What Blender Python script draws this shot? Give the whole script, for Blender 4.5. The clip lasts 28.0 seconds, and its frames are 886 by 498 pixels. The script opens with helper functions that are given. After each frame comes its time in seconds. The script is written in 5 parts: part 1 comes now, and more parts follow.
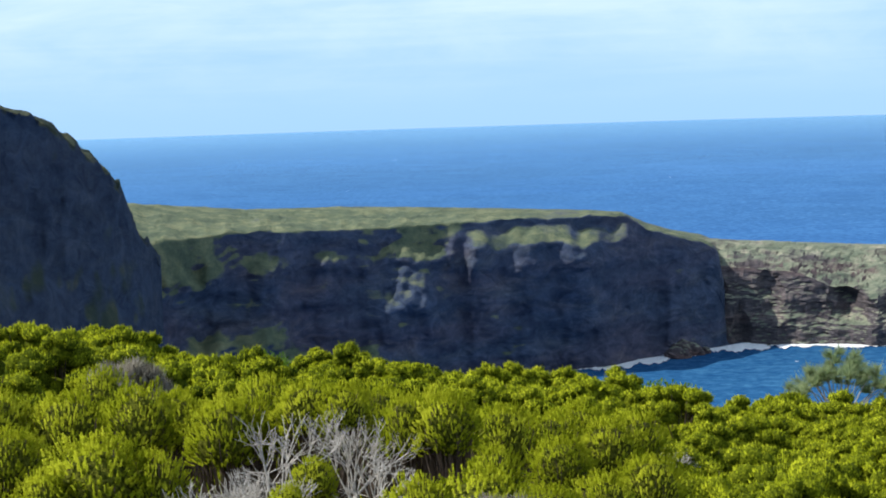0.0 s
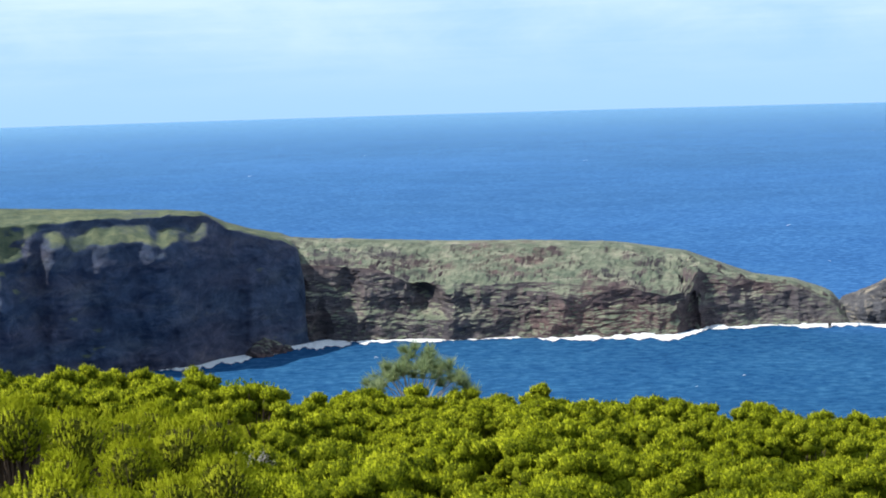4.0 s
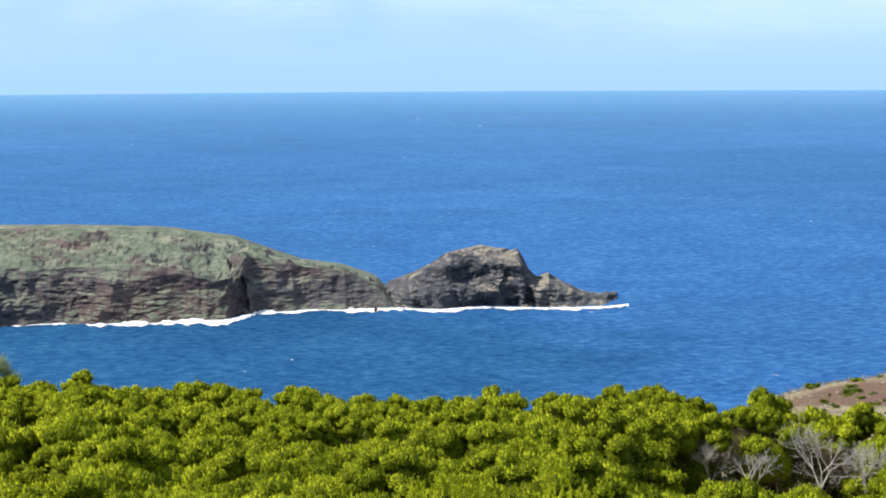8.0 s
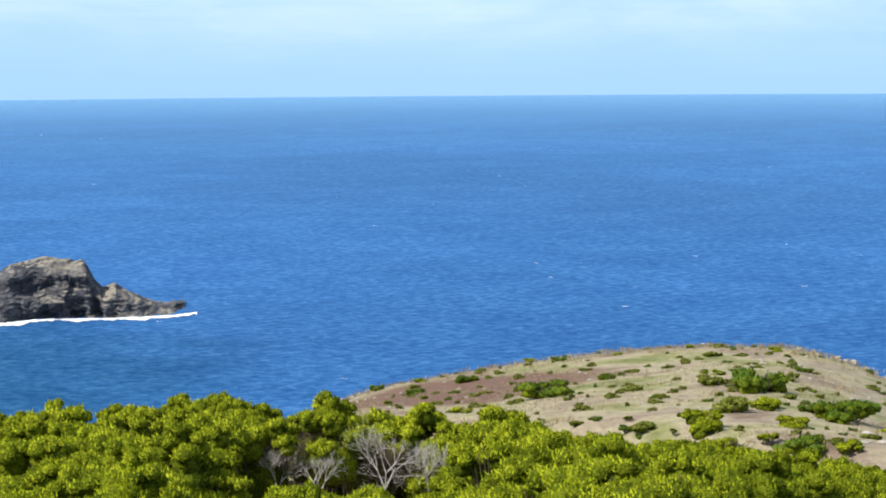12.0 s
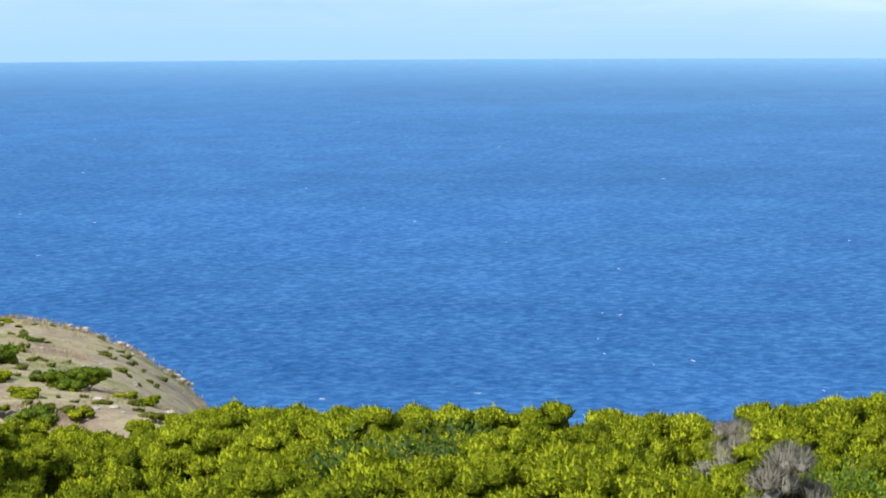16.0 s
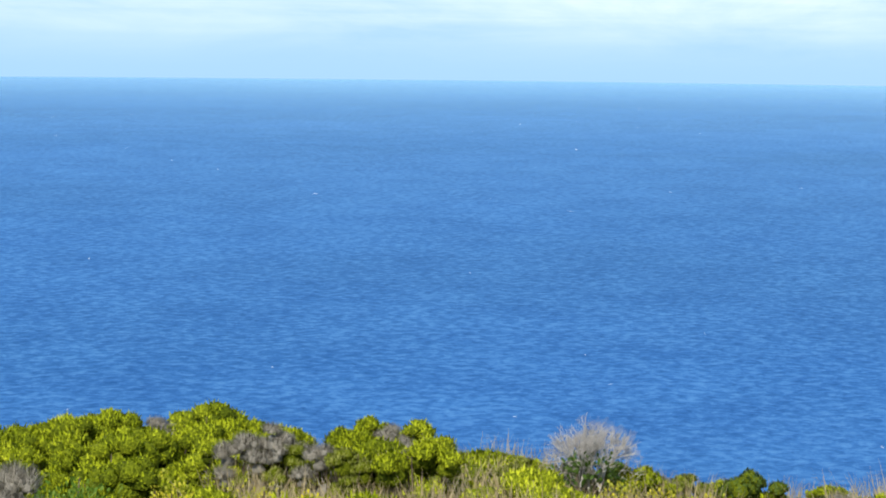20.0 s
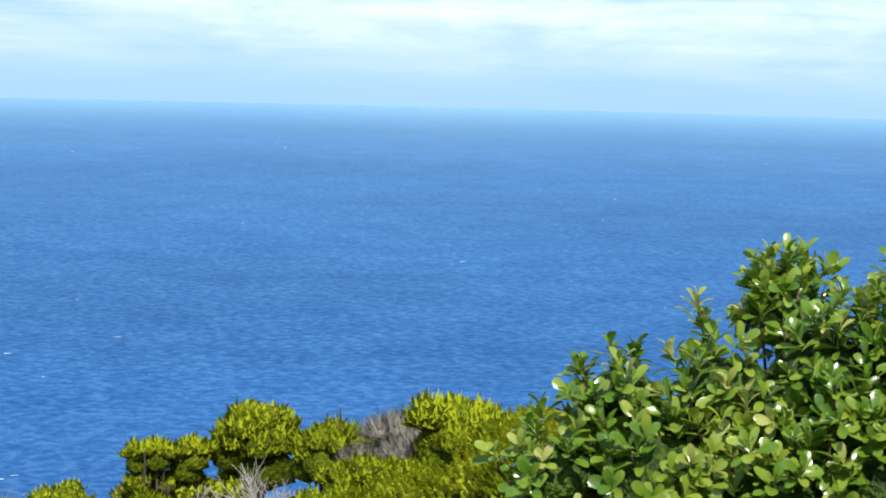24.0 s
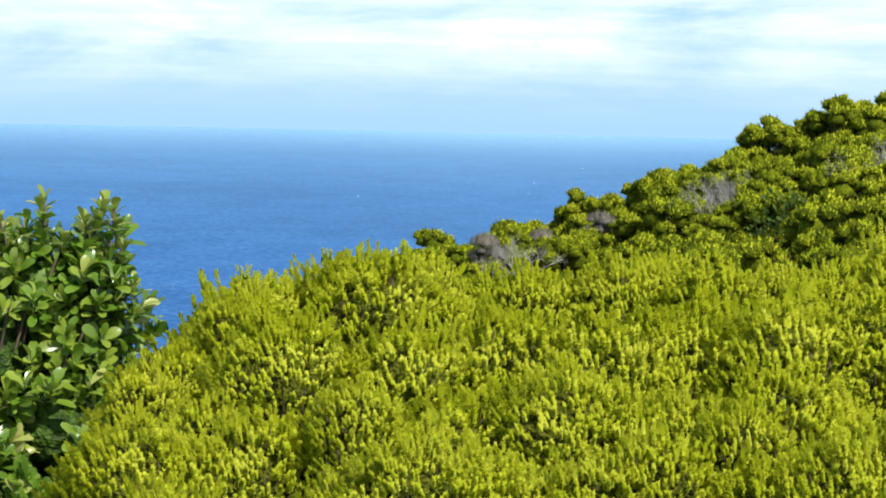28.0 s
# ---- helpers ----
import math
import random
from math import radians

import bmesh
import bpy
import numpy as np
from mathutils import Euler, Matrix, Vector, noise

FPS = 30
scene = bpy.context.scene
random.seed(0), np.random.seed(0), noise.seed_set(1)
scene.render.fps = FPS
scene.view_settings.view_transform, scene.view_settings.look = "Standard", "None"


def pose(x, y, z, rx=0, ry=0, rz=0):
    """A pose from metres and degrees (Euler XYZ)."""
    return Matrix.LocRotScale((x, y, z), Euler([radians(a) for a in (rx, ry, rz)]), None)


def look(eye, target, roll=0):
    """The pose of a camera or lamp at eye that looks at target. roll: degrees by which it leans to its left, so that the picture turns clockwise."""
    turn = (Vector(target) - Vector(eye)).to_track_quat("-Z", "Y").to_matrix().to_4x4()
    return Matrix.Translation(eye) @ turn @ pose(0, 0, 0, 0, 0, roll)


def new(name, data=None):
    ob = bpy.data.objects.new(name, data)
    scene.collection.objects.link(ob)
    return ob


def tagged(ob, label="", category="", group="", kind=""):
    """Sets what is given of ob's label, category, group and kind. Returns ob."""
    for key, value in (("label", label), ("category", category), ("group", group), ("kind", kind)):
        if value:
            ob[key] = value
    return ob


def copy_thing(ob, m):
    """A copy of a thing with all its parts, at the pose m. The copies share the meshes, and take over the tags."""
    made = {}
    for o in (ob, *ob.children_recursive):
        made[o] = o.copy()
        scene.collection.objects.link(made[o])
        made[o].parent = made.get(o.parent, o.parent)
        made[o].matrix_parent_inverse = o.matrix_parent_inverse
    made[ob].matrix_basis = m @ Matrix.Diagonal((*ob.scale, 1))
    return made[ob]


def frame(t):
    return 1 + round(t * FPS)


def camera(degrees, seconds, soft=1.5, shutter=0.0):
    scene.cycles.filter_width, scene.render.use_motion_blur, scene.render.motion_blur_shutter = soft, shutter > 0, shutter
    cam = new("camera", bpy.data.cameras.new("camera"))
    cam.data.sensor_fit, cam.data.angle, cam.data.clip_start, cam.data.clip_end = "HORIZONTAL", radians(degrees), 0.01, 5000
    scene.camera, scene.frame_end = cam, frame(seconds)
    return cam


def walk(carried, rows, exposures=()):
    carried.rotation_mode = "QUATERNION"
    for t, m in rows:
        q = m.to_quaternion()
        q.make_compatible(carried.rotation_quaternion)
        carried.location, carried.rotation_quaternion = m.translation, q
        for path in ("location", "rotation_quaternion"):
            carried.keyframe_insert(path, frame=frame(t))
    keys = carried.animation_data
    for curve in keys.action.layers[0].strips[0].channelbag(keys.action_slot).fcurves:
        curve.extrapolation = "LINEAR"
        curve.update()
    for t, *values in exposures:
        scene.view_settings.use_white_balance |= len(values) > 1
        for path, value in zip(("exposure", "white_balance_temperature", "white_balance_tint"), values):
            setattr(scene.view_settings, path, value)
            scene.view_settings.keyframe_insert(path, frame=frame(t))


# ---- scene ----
# The camera turns on the spot, held at arm's length: seconds, heading east of the first view, pitch, lean.
ARM = 0.40
TURN = [
    (0.0, 0.0, -4.71, -1.83), (0.5, 1.42, -4.87, -1.83), (1.0, 2.88, -5.13, -1.82), (1.5, 5.04, -5.25, -1.51),
    (2.0, 7.47, -5.17, -1.31), (2.5, 8.3, -5.09, -1.33), (4.5, 12.88, -5.1, -1.72), (5.0, 14.17, -5.12, -1.73),
    (5.5, 15.64, -5.15, -1.82), (6.0, 17.43, -5.13, -1.76), (6.5, 19.12, -5.17, -1.62), (7.0, 21.24, -5.2, -1.43),
    (7.5, 22.51, -5.82, -0.67), (8.0, 23.93, -5.7, -0.33), (8.5, 25.43, -5.61, -0.24), (9.0, 26.51, -5.73, -0.26),
    (9.5, 27.01, -5.95, -0.02), (10.0, 28.28, -5.86, -0.6), (10.5, 29.61, -5.84, 0.01), (11.0, 31.69, -5.77, -0.31),
    (11.5, 33.57, -5.61, -0.1), (12.0, 35.84, -5.58, -0.44), (12.5, 38.29, -5.54, -0.61), (13.0, 41.62, -6.16, -0.05),
    (13.5, 44.29, -6.51, -0.3), (15.5, 54.06, -6.82, -0.69), (16.0, 56.75, -6.58, -0.29), (16.5, 59.07, -6.52, 0.08),
    (17.0, 61.18, -6.43, 0.38), (17.5, 63.11, -6.35, 0.26), (18.0, 66.02, -6.24, 0.43), (18.5, 69.26, -6.2, 0.96),
    (19.0, 72.07, -6.11, 0.86), (19.5, 74.35, -6.04, 0.78), (20.0, 77.54, -6.01, 0.62), (20.5, 80.51, -6.25, 0.54),
    (21.0, 83.76, -6.48, 0.4), (21.5, 86.11, -6.46, 0.82), (23.5, 98.57, -5.56, 1.36), (24.0, 101.9, -5.27, 1.4),
    (24.5, 104.83, -5.11, 0.93), (25.0, 107.46, -5.16, 0.26), (25.5, 109.54, -5.37, 0.21), (26.0, 113.02, -5.31, 0.06),
    (26.5, 115.85, -5.02, 0.29), (27.0, 119.87, -5.22, 0.63), (27.5, 122.94, -5.55, 1.2), (28.0, 126.0, -4.59, 1.27),
]
cam = camera(24.0, 28.0, soft=1.9)


def heading_pose(az, pitch, lean):
    a, p = radians(az), radians(pitch)
    eye = Vector((ARM * math.sin(a), ARM * math.cos(a), 0))
    return look(eye, eye + Vector((math.sin(a) * math.cos(p), math.cos(a) * math.cos(p), math.sin(p))), lean)


walk(cam, [(t, heading_pose(a, p, r)) for t, a, p, r in TURN], [(0, 0.45), (28, 0.45)])

# ---- light ----
SUN_AZ, SUN_EL = -84.0, 48.0
SEA_Z, SEA_R = -118.0, 4900.0
world = bpy.data.worlds.new("sky")
scene.world = world
world.use_nodes = True
wn, wl = world.node_tree.nodes, world.node_tree.links
wn.clear()
w_out, w_bg = wn.new("ShaderNodeOutputWorld"), wn.new("ShaderNodeBackground")
w_sky = wn.new("ShaderNodeTexSky")
w_sky.sky_type, w_sky.sun_disc = "NISHITA", False
w_sky.sun_elevation, w_sky.sun_rotation = radians(SUN_EL), radians(SUN_AZ)
w_sky.altitude, w_sky.air_density, w_sky.dust_density, w_sky.ozone_density = 100, 1.0, 0.3, 3.0
w_co, w_sep = wn.new("ShaderNodeTexCoord"), wn.new("ShaderNodeSeparateXYZ")
wl.new(w_co.outputs["Generated"], w_sep.inputs[0])
# cloud: soft heaps and thin streaks, stretched along the horizon
def cloud_noise(stretch, shift, detail, rough, lo, hi):
    mp, no, mr = wn.new("ShaderNodeMapping"), wn.new("ShaderNodeTexNoise"), wn.new("ShaderNodeMapRange")
    mp.inputs["Scale"].default_value, mp.inputs["Location"].default_value = stretch, shift
    wl.new(w_co.outputs["Generated"], mp.inputs[0])
    no.inputs["Scale"].default_value, no.inputs["Detail"].default_value = 1.0, detail
    no.inputs["Roughness"].default_value, no.inputs["Distortion"].default_value = rough, 0.4
    wl.new(mp.outputs[0], no.inputs["Vector"])
    mr.inputs["From Min"].default_value, mr.inputs["From Max"].default_value = lo, hi
    wl.new(no.outputs["Fac"], mr.inputs["Value"])
    return mr


w_heap = cloud_noise((9.0, 9.0, 36.0), (0.3, 0.0, 0.35), 7.0, 0.60, 0.34, 0.74)
w_streak = cloud_noise((5.0, 5.0, 150.0), (1.3, 0.6, 0.2), 5.0, 0.55, 0.40, 0.72)
w_ramp = wn.new("ShaderNodeMath")
w_ramp.operation = "MULTIPLY_ADD"
wl.new(w_streak.outputs[0], w_ramp.inputs[0])
w_ramp.inputs[1].default_value = 0.30
wl.new(w_heap.outputs[0], w_ramp.inputs[2])
# the clear belt over the horizon
w_belt = wn.new("ShaderNodeMapRange")
w_belt.interpolation_type = "SMOOTHSTEP"
w_belt.inputs["From Min"].default_value, w_belt.inputs["From Max"].default_value = -0.022, 0.030
wl.new(w_sep.outputs["Z"], w_belt.inputs["Value"])
# more cloud towards the east than the west
w_dir = wn.new("ShaderNodeVectorMath")
w_dir.operation = "DOT_PRODUCT"
w_dir.inputs[1].default_value = (math.sin(radians(125)), math.cos(radians(125)), 0)
wl.new(w_co.outputs["Generated"], w_dir.inputs[0])
w_east = wn.new("ShaderNodeMapRange")
w_east.inputs["From Min"].default_value, w_east.inputs["From Max"].default_value = 0.2, 0.95
w_east.inputs["To Min"].default_value, w_east.inputs["To Max"].default_value = 0.42, 1.25
wl.new(w_dir.outputs["Value"], w_east.inputs["Value"])
w_m1, w_m2 = wn.new("ShaderNodeMath"), wn.new("ShaderNodeMath")
w_m1.operation = w_m2.operation = "MULTIPLY"
w_m2.use_clamp = True
wl.new(w_ramp.outputs[0], w_m1.inputs[0])
wl.new(w_belt.outputs[0], w_m1.inputs[1])
wl.new(w_m1.outputs[0], w_m2.inputs[0])
wl.new(w_east.outputs[0], w_m2.inputs[1])
# pale blue sea haze low over the horizon
w_low = wn.new("ShaderNodeMapRange")
w_low.interpolation_type = "SMOOTHSTEP"
w_low.inputs["From Min"].default_value, w_low.inputs["From Max"].default_value = 0.30, -0.02
w_low.inputs["To Min"].default_value, w_low.inputs["To Max"].default_value = 0.0, 0.92
wl.new(w_sep.outputs["Z"], w_low.inputs["Value"])
w_tint = wn.new("ShaderNodeMix")
w_tint.data_type = "RGBA"
wl.new(w_low.outputs[0], w_tint.inputs["Factor"])
wl.new(w_sky.outputs[0], w_tint.inputs["A"])
w_tint.inputs["B"].default_value = (3.1, 5.4, 9.0, 1)
w_mix = wn.new("ShaderNodeMix")
w_mix.data_type = "RGBA"
wl.new(w_m2.outputs[0], w_mix.inputs["Factor"])
wl.new(w_tint.outputs["Result"], w_mix.inputs["A"])
w_mix.inputs["B"].default_value = (7.5, 8.6, 9.2, 1)
wl.new(w_mix.outputs["Result"], w_bg.inputs["Color"])
w_bg.inputs["Strength"].default_value = 0.10
wl.new(w_bg.outputs[0], w_out.inputs["Surface"])

sun = new("sun", bpy.data.lights.new("sun", "SUN"))
sun.data.energy, sun.data.angle, sun.data.color = 4.2, radians(0.5), (1.0, 0.95, 0.86)
_a, _e = radians(SUN_AZ), radians(SUN_EL)
sun.matrix_world = look((300 * math.sin(_a) * math.cos(_e), 300 * math.cos(_a) * math.cos(_e), 300 * math.sin(_e)), (0, 0, 0))


# ---- materials ----
def material(name, rough=0.9, spec=0.2):
    m = bpy.data.materials.new(name)
    m.use_nodes = True
    b = m.node_tree.nodes["Principled BSDF"]
    b.inputs["Roughness"].default_value = rough
    b.inputs["Specular IOR Level"].default_value = spec
    return m, m.node_tree.nodes, m.node_tree.links, b


def noise_node(n, l, scale, detail=6.0, rough=0.6, coord="Object", stretch=(1, 1, 1), distort=0.0):
    co, mp, no = n.new("ShaderNodeTexCoord"), n.new("ShaderNodeMapping"), n.new("ShaderNodeTexNoise")
    mp.inputs["Scale"].default_value = stretch
    l.new(co.outputs[coord], mp.inputs[0])
    l.new(mp.outputs[0], no.inputs["Vector"])
    no.inputs["Scale"].default_value, no.inputs["Detail"].default_value = scale, detail
    no.inputs["Roughness"].default_value, no.inputs["Distortion"].default_value = rough, distort
    return no


def ramp_node(n, l, fac, stops):
    r = n.new("ShaderNodeValToRGB")
    e = r.color_ramp.elements
    while len(e) < len(stops):
        e.new(0.5)
    for k, (p, c) in enumerate(stops):
        e[k].position, e[k].color = p, (*c, 1)
    l.new(fac, r.inputs[0])
    return r


def mix_node(n, l, fac, a, b, blend="MIX"):
    m = n.new("ShaderNodeMix")
    m.data_type, m.blend_type = "RGBA", blend
    for sock, v in ((m.inputs["Factor"], fac), (m.inputs["A"], a), (m.inputs["B"], b)):
        if isinstance(v, (int, float)):
            sock.default_value = v
        elif isinstance(v, tuple):
            sock.default_value = (*v, 1)
        else:
            l.new(v, sock)
    return m.outputs["Result"]


def bump_node(n, l, b, height, strength, dist):
    bp = n.new("ShaderNodeBump")
    bp.inputs["Strength"].default_value, bp.inputs["Distance"].default_value = strength, dist
    l.new(height, bp.inputs["Height"])
    l.new(bp.outputs[0], b.inputs["Normal"])
    return bp


def leafy(name, stops, scale=1.2, through_light=0.35, rough=0.6, spec=0.25, fine=0.0, island=0.55, gain=1.3):
    """Foliage: colour by piece and by a broad patchiness, part of the light let through."""
    m, n, l, b = material(name, rough, spec)
    geo = n.new("ShaderNodeNewGeometry")
    patch = noise_node(n, l, scale, 3.0)
    add = n.new("ShaderNodeMath")
    add.operation = "MULTIPLY_ADD"
    l.new(geo.outputs["Random Per Island"], add.inputs[0])
    add.inputs[1].default_value = island
    sub = n.new("ShaderNodeMath")
    sub.operation = "MULTIPLY_ADD"
    l.new(patch.outputs["Fac"], sub.inputs[0])
    sub.inputs[1].default_value, sub.inputs[2].default_value = gain, 0.505 - 0.5 * gain - 0.5 * island
    l.new(sub.outputs[0], add.inputs[2])
    info = n.new("ShaderNodeObjectInfo")
    own = n.new("ShaderNodeMath")
    own.operation = "MULTIPLY_ADD"
    l.new(info.outputs["Random"], own.inputs[0])
    own.inputs[1].default_value = 0.25
    l.new(add.outputs[0], own.inputs[2])
    r = ramp_node(n, l, own.outputs[0], stops)
    l.new(r.outputs[0], b.inputs["Base Color"])
    if fine:
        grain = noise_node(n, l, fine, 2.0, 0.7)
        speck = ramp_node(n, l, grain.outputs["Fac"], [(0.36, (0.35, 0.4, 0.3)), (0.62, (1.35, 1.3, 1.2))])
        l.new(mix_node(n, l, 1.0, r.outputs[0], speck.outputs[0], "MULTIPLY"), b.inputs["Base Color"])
        bump_node(n, l, b, grain.outputs["Fac"], 1.0, 0.04)
    tr, mx = n.new("ShaderNodeBsdfTranslucent"), n.new("ShaderNodeMixShader")
    l.new(r.outputs[0], tr.inputs["Color"])
    mx.inputs[0].default_value = through_light
    l.new(b.outputs[0], mx.inputs[1])
    l.new(tr.outputs[0], mx.inputs[2])
    l.new(mx.outputs[0], n["Material Output"].inputs["Surface"])
    return m


HEATHER = leafy("heather_foliage", [(0.1, (0.10, 0.142, 0.007)), (0.5, (0.33, 0.385, 0.014)), (1.0, (0.60, 0.64, 0.04))], 1.3, 0.32, 0.9, 0.06, island=0.12, gain=1.7)
# lighter heather for close sprigs, raised to make up for their self-shadowing
HEATHER_BRIGHT = leafy("heather_brightened", [(0.1, (0.27, 0.32, 0.012)), (0.55, (0.52, 0.58, 0.026)), (1.0, (0.74, 0.77, 0.09))], 3.5, 0.48, 0.9, 0.06, island=0.2)
# filler cores coloured dark, so gaps between the tufts look shaded
HEATHER_CORE = leafy("heather_core_shade", [(0.1, (0.045, 0.066, 0.005)), (1.0, (0.175, 0.21, 0.012))], scale=1.3, through_light=0.03, rough=0.95, spec=0.04, fine=34.0)
# heather foliage brightened against the shadow that tall sprigs cast on each other
HEATHER_TALL = leafy("tall_heather_foliage", [(0.1, (0.12, 0.165, 0.007)), (0.5, (0.34, 0.40, 0.015)), (1.0, (0.60, 0.64, 0.05))], 2.0, 0.38, 0.9, 0.06, island=0.3, gain=1.6)
# shade between close sprigs, put into the dark colour of their core
HEATHER_GAP = leafy("heather_gap_shade", [(0.1, (0.05, 0.06, 0.010)), (1.0, (0.14, 0.155, 0.02))], scale=4.0, through_light=0.03, rough=0.95, spec=0.04, fine=34.0)
STRAW = leafy("dry_grass", [(0.1, (0.22, 0.17, 0.08)), (0.6, (0.38, 0.31, 0.17)), (1.0, (0.50, 0.44, 0.28))], 1.5, 0.2, 0.8, 0.1)
OLIVE_LEAF = leafy("olive_leaf", [(0.1, (0.09, 0.11, 0.02)), (0.55, (0.18, 0.205, 0.04)), (1.0, (0.30, 0.31, 0.08))], 2.0, 0.15, 0.85, 0.08)
YELLOW = leafy("yellow_flowering_leaf", [(0.1, (0.14, 0.17, 0.02)), (0.5, (0.36, 0.36, 0.03)), (1.0, (0.66, 0.56, 0.03))], 3.0, 0.25)
PINE = leafy("blue_green_needle", [(0.1, (0.15, 0.21, 0.09)), (0.6, (0.29, 0.37, 0.18)), (1.0, (0.46, 0.52, 0.28))], 2.0, 0.45)
BROWNED = leafy("browned_heather", [(0.1, (0.13, 0.118, 0.095)), (0.6, (0.25, 0.235, 0.195)), (1.0, (0.38, 0.36, 0.315))], 2.0, 0.2, 0.8, 0.1)
BROAD = leafy("glossy_leaf", [(0.1, (0.05, 0.12, 0.012)), (0.55, (0.135, 0.255, 0.022)), (1.0, (0.31, 0.40, 0.05))], 2.0, 0.35, 0.26, 0.9)
DARKLEAF = leafy("dark_green_leaf", [(0.1, (0.035, 0.07, 0.012)), (0.6, (0.075, 0.13, 0.022)), (1.0, (0.15, 0.21, 0.045))], 2.0, 0.3, 0.6, 0.15)
MIDLEAF = leafy("fresh_green_leaf", [(0.1, (0.05, 0.11, 0.01)), (0.6, (0.11, 0.20, 0.02)), (1.0, (0.22, 0.31, 0.05))], 2.0, 0.35, 0.6, 0.15)


def bark(name, a, b_col):
    m, n, l, b = material(name, 0.9, 0.1)
    no = noise_node(n, l, 14.0, 5.0, stretch=(1, 1, 0.25))
    r = ramp_node(n, l, no.outputs["Fac"], [(0.3, a), (0.7, b_col)])
    l.new(r.outputs[0], b.inputs["Base Color"])
    bump_node(n, l, b, no.outputs["Fac"], 0.6, 0.01)
    return m


TWIG = bark("brown_bark", (0.07, 0.05, 0.035), (0.17, 0.13, 0.10))
DEAD = bark("bleached_dead_wood", (0.28, 0.26, 0.23), (0.58, 0.55, 0.51))

# rock of the far cliffs: basalt and ash beds, with plants holding on to the flatter ground
def rock_material(name, dark, mid, pale, red, lo, hi, green, bed=(0.5, 0.5, 3.2), gully=0.45, relief=4.0, cling=0.0):
    m, n, l, b = material(name, 0.95, 0.1)
    n1 = noise_node(n, l, 0.045, 10.0, 0.7, stretch=(1, 1, 2.8), distort=0.7)
    n2 = noise_node(n, l, 0.012, 4.0, 0.5, stretch=(1, 1, 4.0))
    n3 = noise_node(n, l, 0.028, 7.0, 0.68)
    rockcol = ramp_node(n, l, n1.outputs["Fac"], [(0.32, dark), (0.5, mid), (0.7, pale)])
    redcol = ramp_node(n, l, n2.outputs["Fac"], [(0.42, (1.0, 1.0, 1.0)), (0.6, red)])
    beds = noise_node(n, l, 0.16, 6.0, 0.7, stretch=bed, distort=1.2)
    bedcol = ramp_node(n, l, beds.outputs["Fac"], [(0.36, (gully, gully, gully * 1.06)), (0.48, (0.95, 0.95, 0.95)), (0.64, (1.35, 1.32, 1.28))])
    c1 = mix_node(n, l, 1.0, mix_node(n, l, 1.0, rockcol.outputs[0], redcol.outputs[0], "MULTIPLY"), bedcol.outputs[0], "MULTIPLY")
    geo, sepn, up = n.new("ShaderNodeNewGeometry"), n.new("ShaderNodeSeparateXYZ"), n.new("ShaderNodeMath")
    l.new(geo.outputs["Normal"], sepn.inputs[0])
    up.operation = "MULTIPLY_ADD"
    l.new(n3.outputs["Fac"], up.inputs[0])
    up.inputs[1].default_value = 1.1
    l.new(sepn.outputs["Z"], up.inputs[2])
    height = up.outputs[0]
    if cling:
        # plants holding on to steep rock, in patches, on the sheltered western part
        patch, gate, west, sepp, held = noise_node(n, l, 0.022, 3.0, 0.6), n.new("ShaderNodeMapRange"), n.new("ShaderNodeMapRange"), n.new("ShaderNodeSeparateXYZ"), n.new("ShaderNodeMath")
        gate.inputs["From Min"].default_value, gate.inputs["From Max"].default_value = 0.43, 0.58
        gate.inputs["To Max"].default_value = cling
        l.new(patch.outputs["Fac"], gate.inputs["Value"])
        co = n.new("ShaderNodeTexCoord")
        l.new(co.outputs["Object"], sepp.inputs[0])
        west.inputs["From Min"].default_value, west.inputs["From Max"].default_value = 35.0, -10.0
        l.new(sepp.outputs["X"], west.inputs["Value"])
        held.operation = "MULTIPLY"
        l.new(gate.outputs[0], held.inputs[0])
        l.new(west.outputs[0], held.inputs[1])
        total = n.new("ShaderNodeMath")
        l.new(held.outputs[0], total.inputs[0])
        l.new(up.outputs[0], total.inputs[1])
        height = total.outputs[0]
    grow = n.new("ShaderNodeMapRange")
    grow.inputs["From Min"].default_value, grow.inputs["From Max"].default_value = lo, hi
    l.new(height, grow.inputs["Value"])
    n4 = noise_node(n, l, 0.08, 8.0, 0.75)
    g = ramp_node(n, l, n4.outputs["Fac"], green)
    l.new(mix_node(n, l, grow.outputs[0], c1, g.outputs[0]), b.inputs["Base Color"])
    both = n.new("ShaderNodeMath")
    both.operation = "MULTIPLY_ADD"
    l.new(beds.outputs["Fac"], both.inputs[0])
    both.inputs[1].default_value = 0.6
    l.new(n1.outputs["Fac"], both.inputs[2])
    bump_node(n, l, b, both.outputs[0], 0.9, relief)
    return m


# shade and blue distance haze of the western cliffs mixed into these two rocks
ROCK_WEST = rock_material("shaded_basalt_cliff", (0.034, 0.053, 0.096), (0.050, 0.071, 0.122), (0.085, 0.104, 0.14), (1.35, 1.0, 0.92), 1.26, 1.50,
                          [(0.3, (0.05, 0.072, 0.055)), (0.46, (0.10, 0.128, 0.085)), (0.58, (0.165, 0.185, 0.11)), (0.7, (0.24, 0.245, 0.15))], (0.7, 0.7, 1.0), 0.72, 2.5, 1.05)
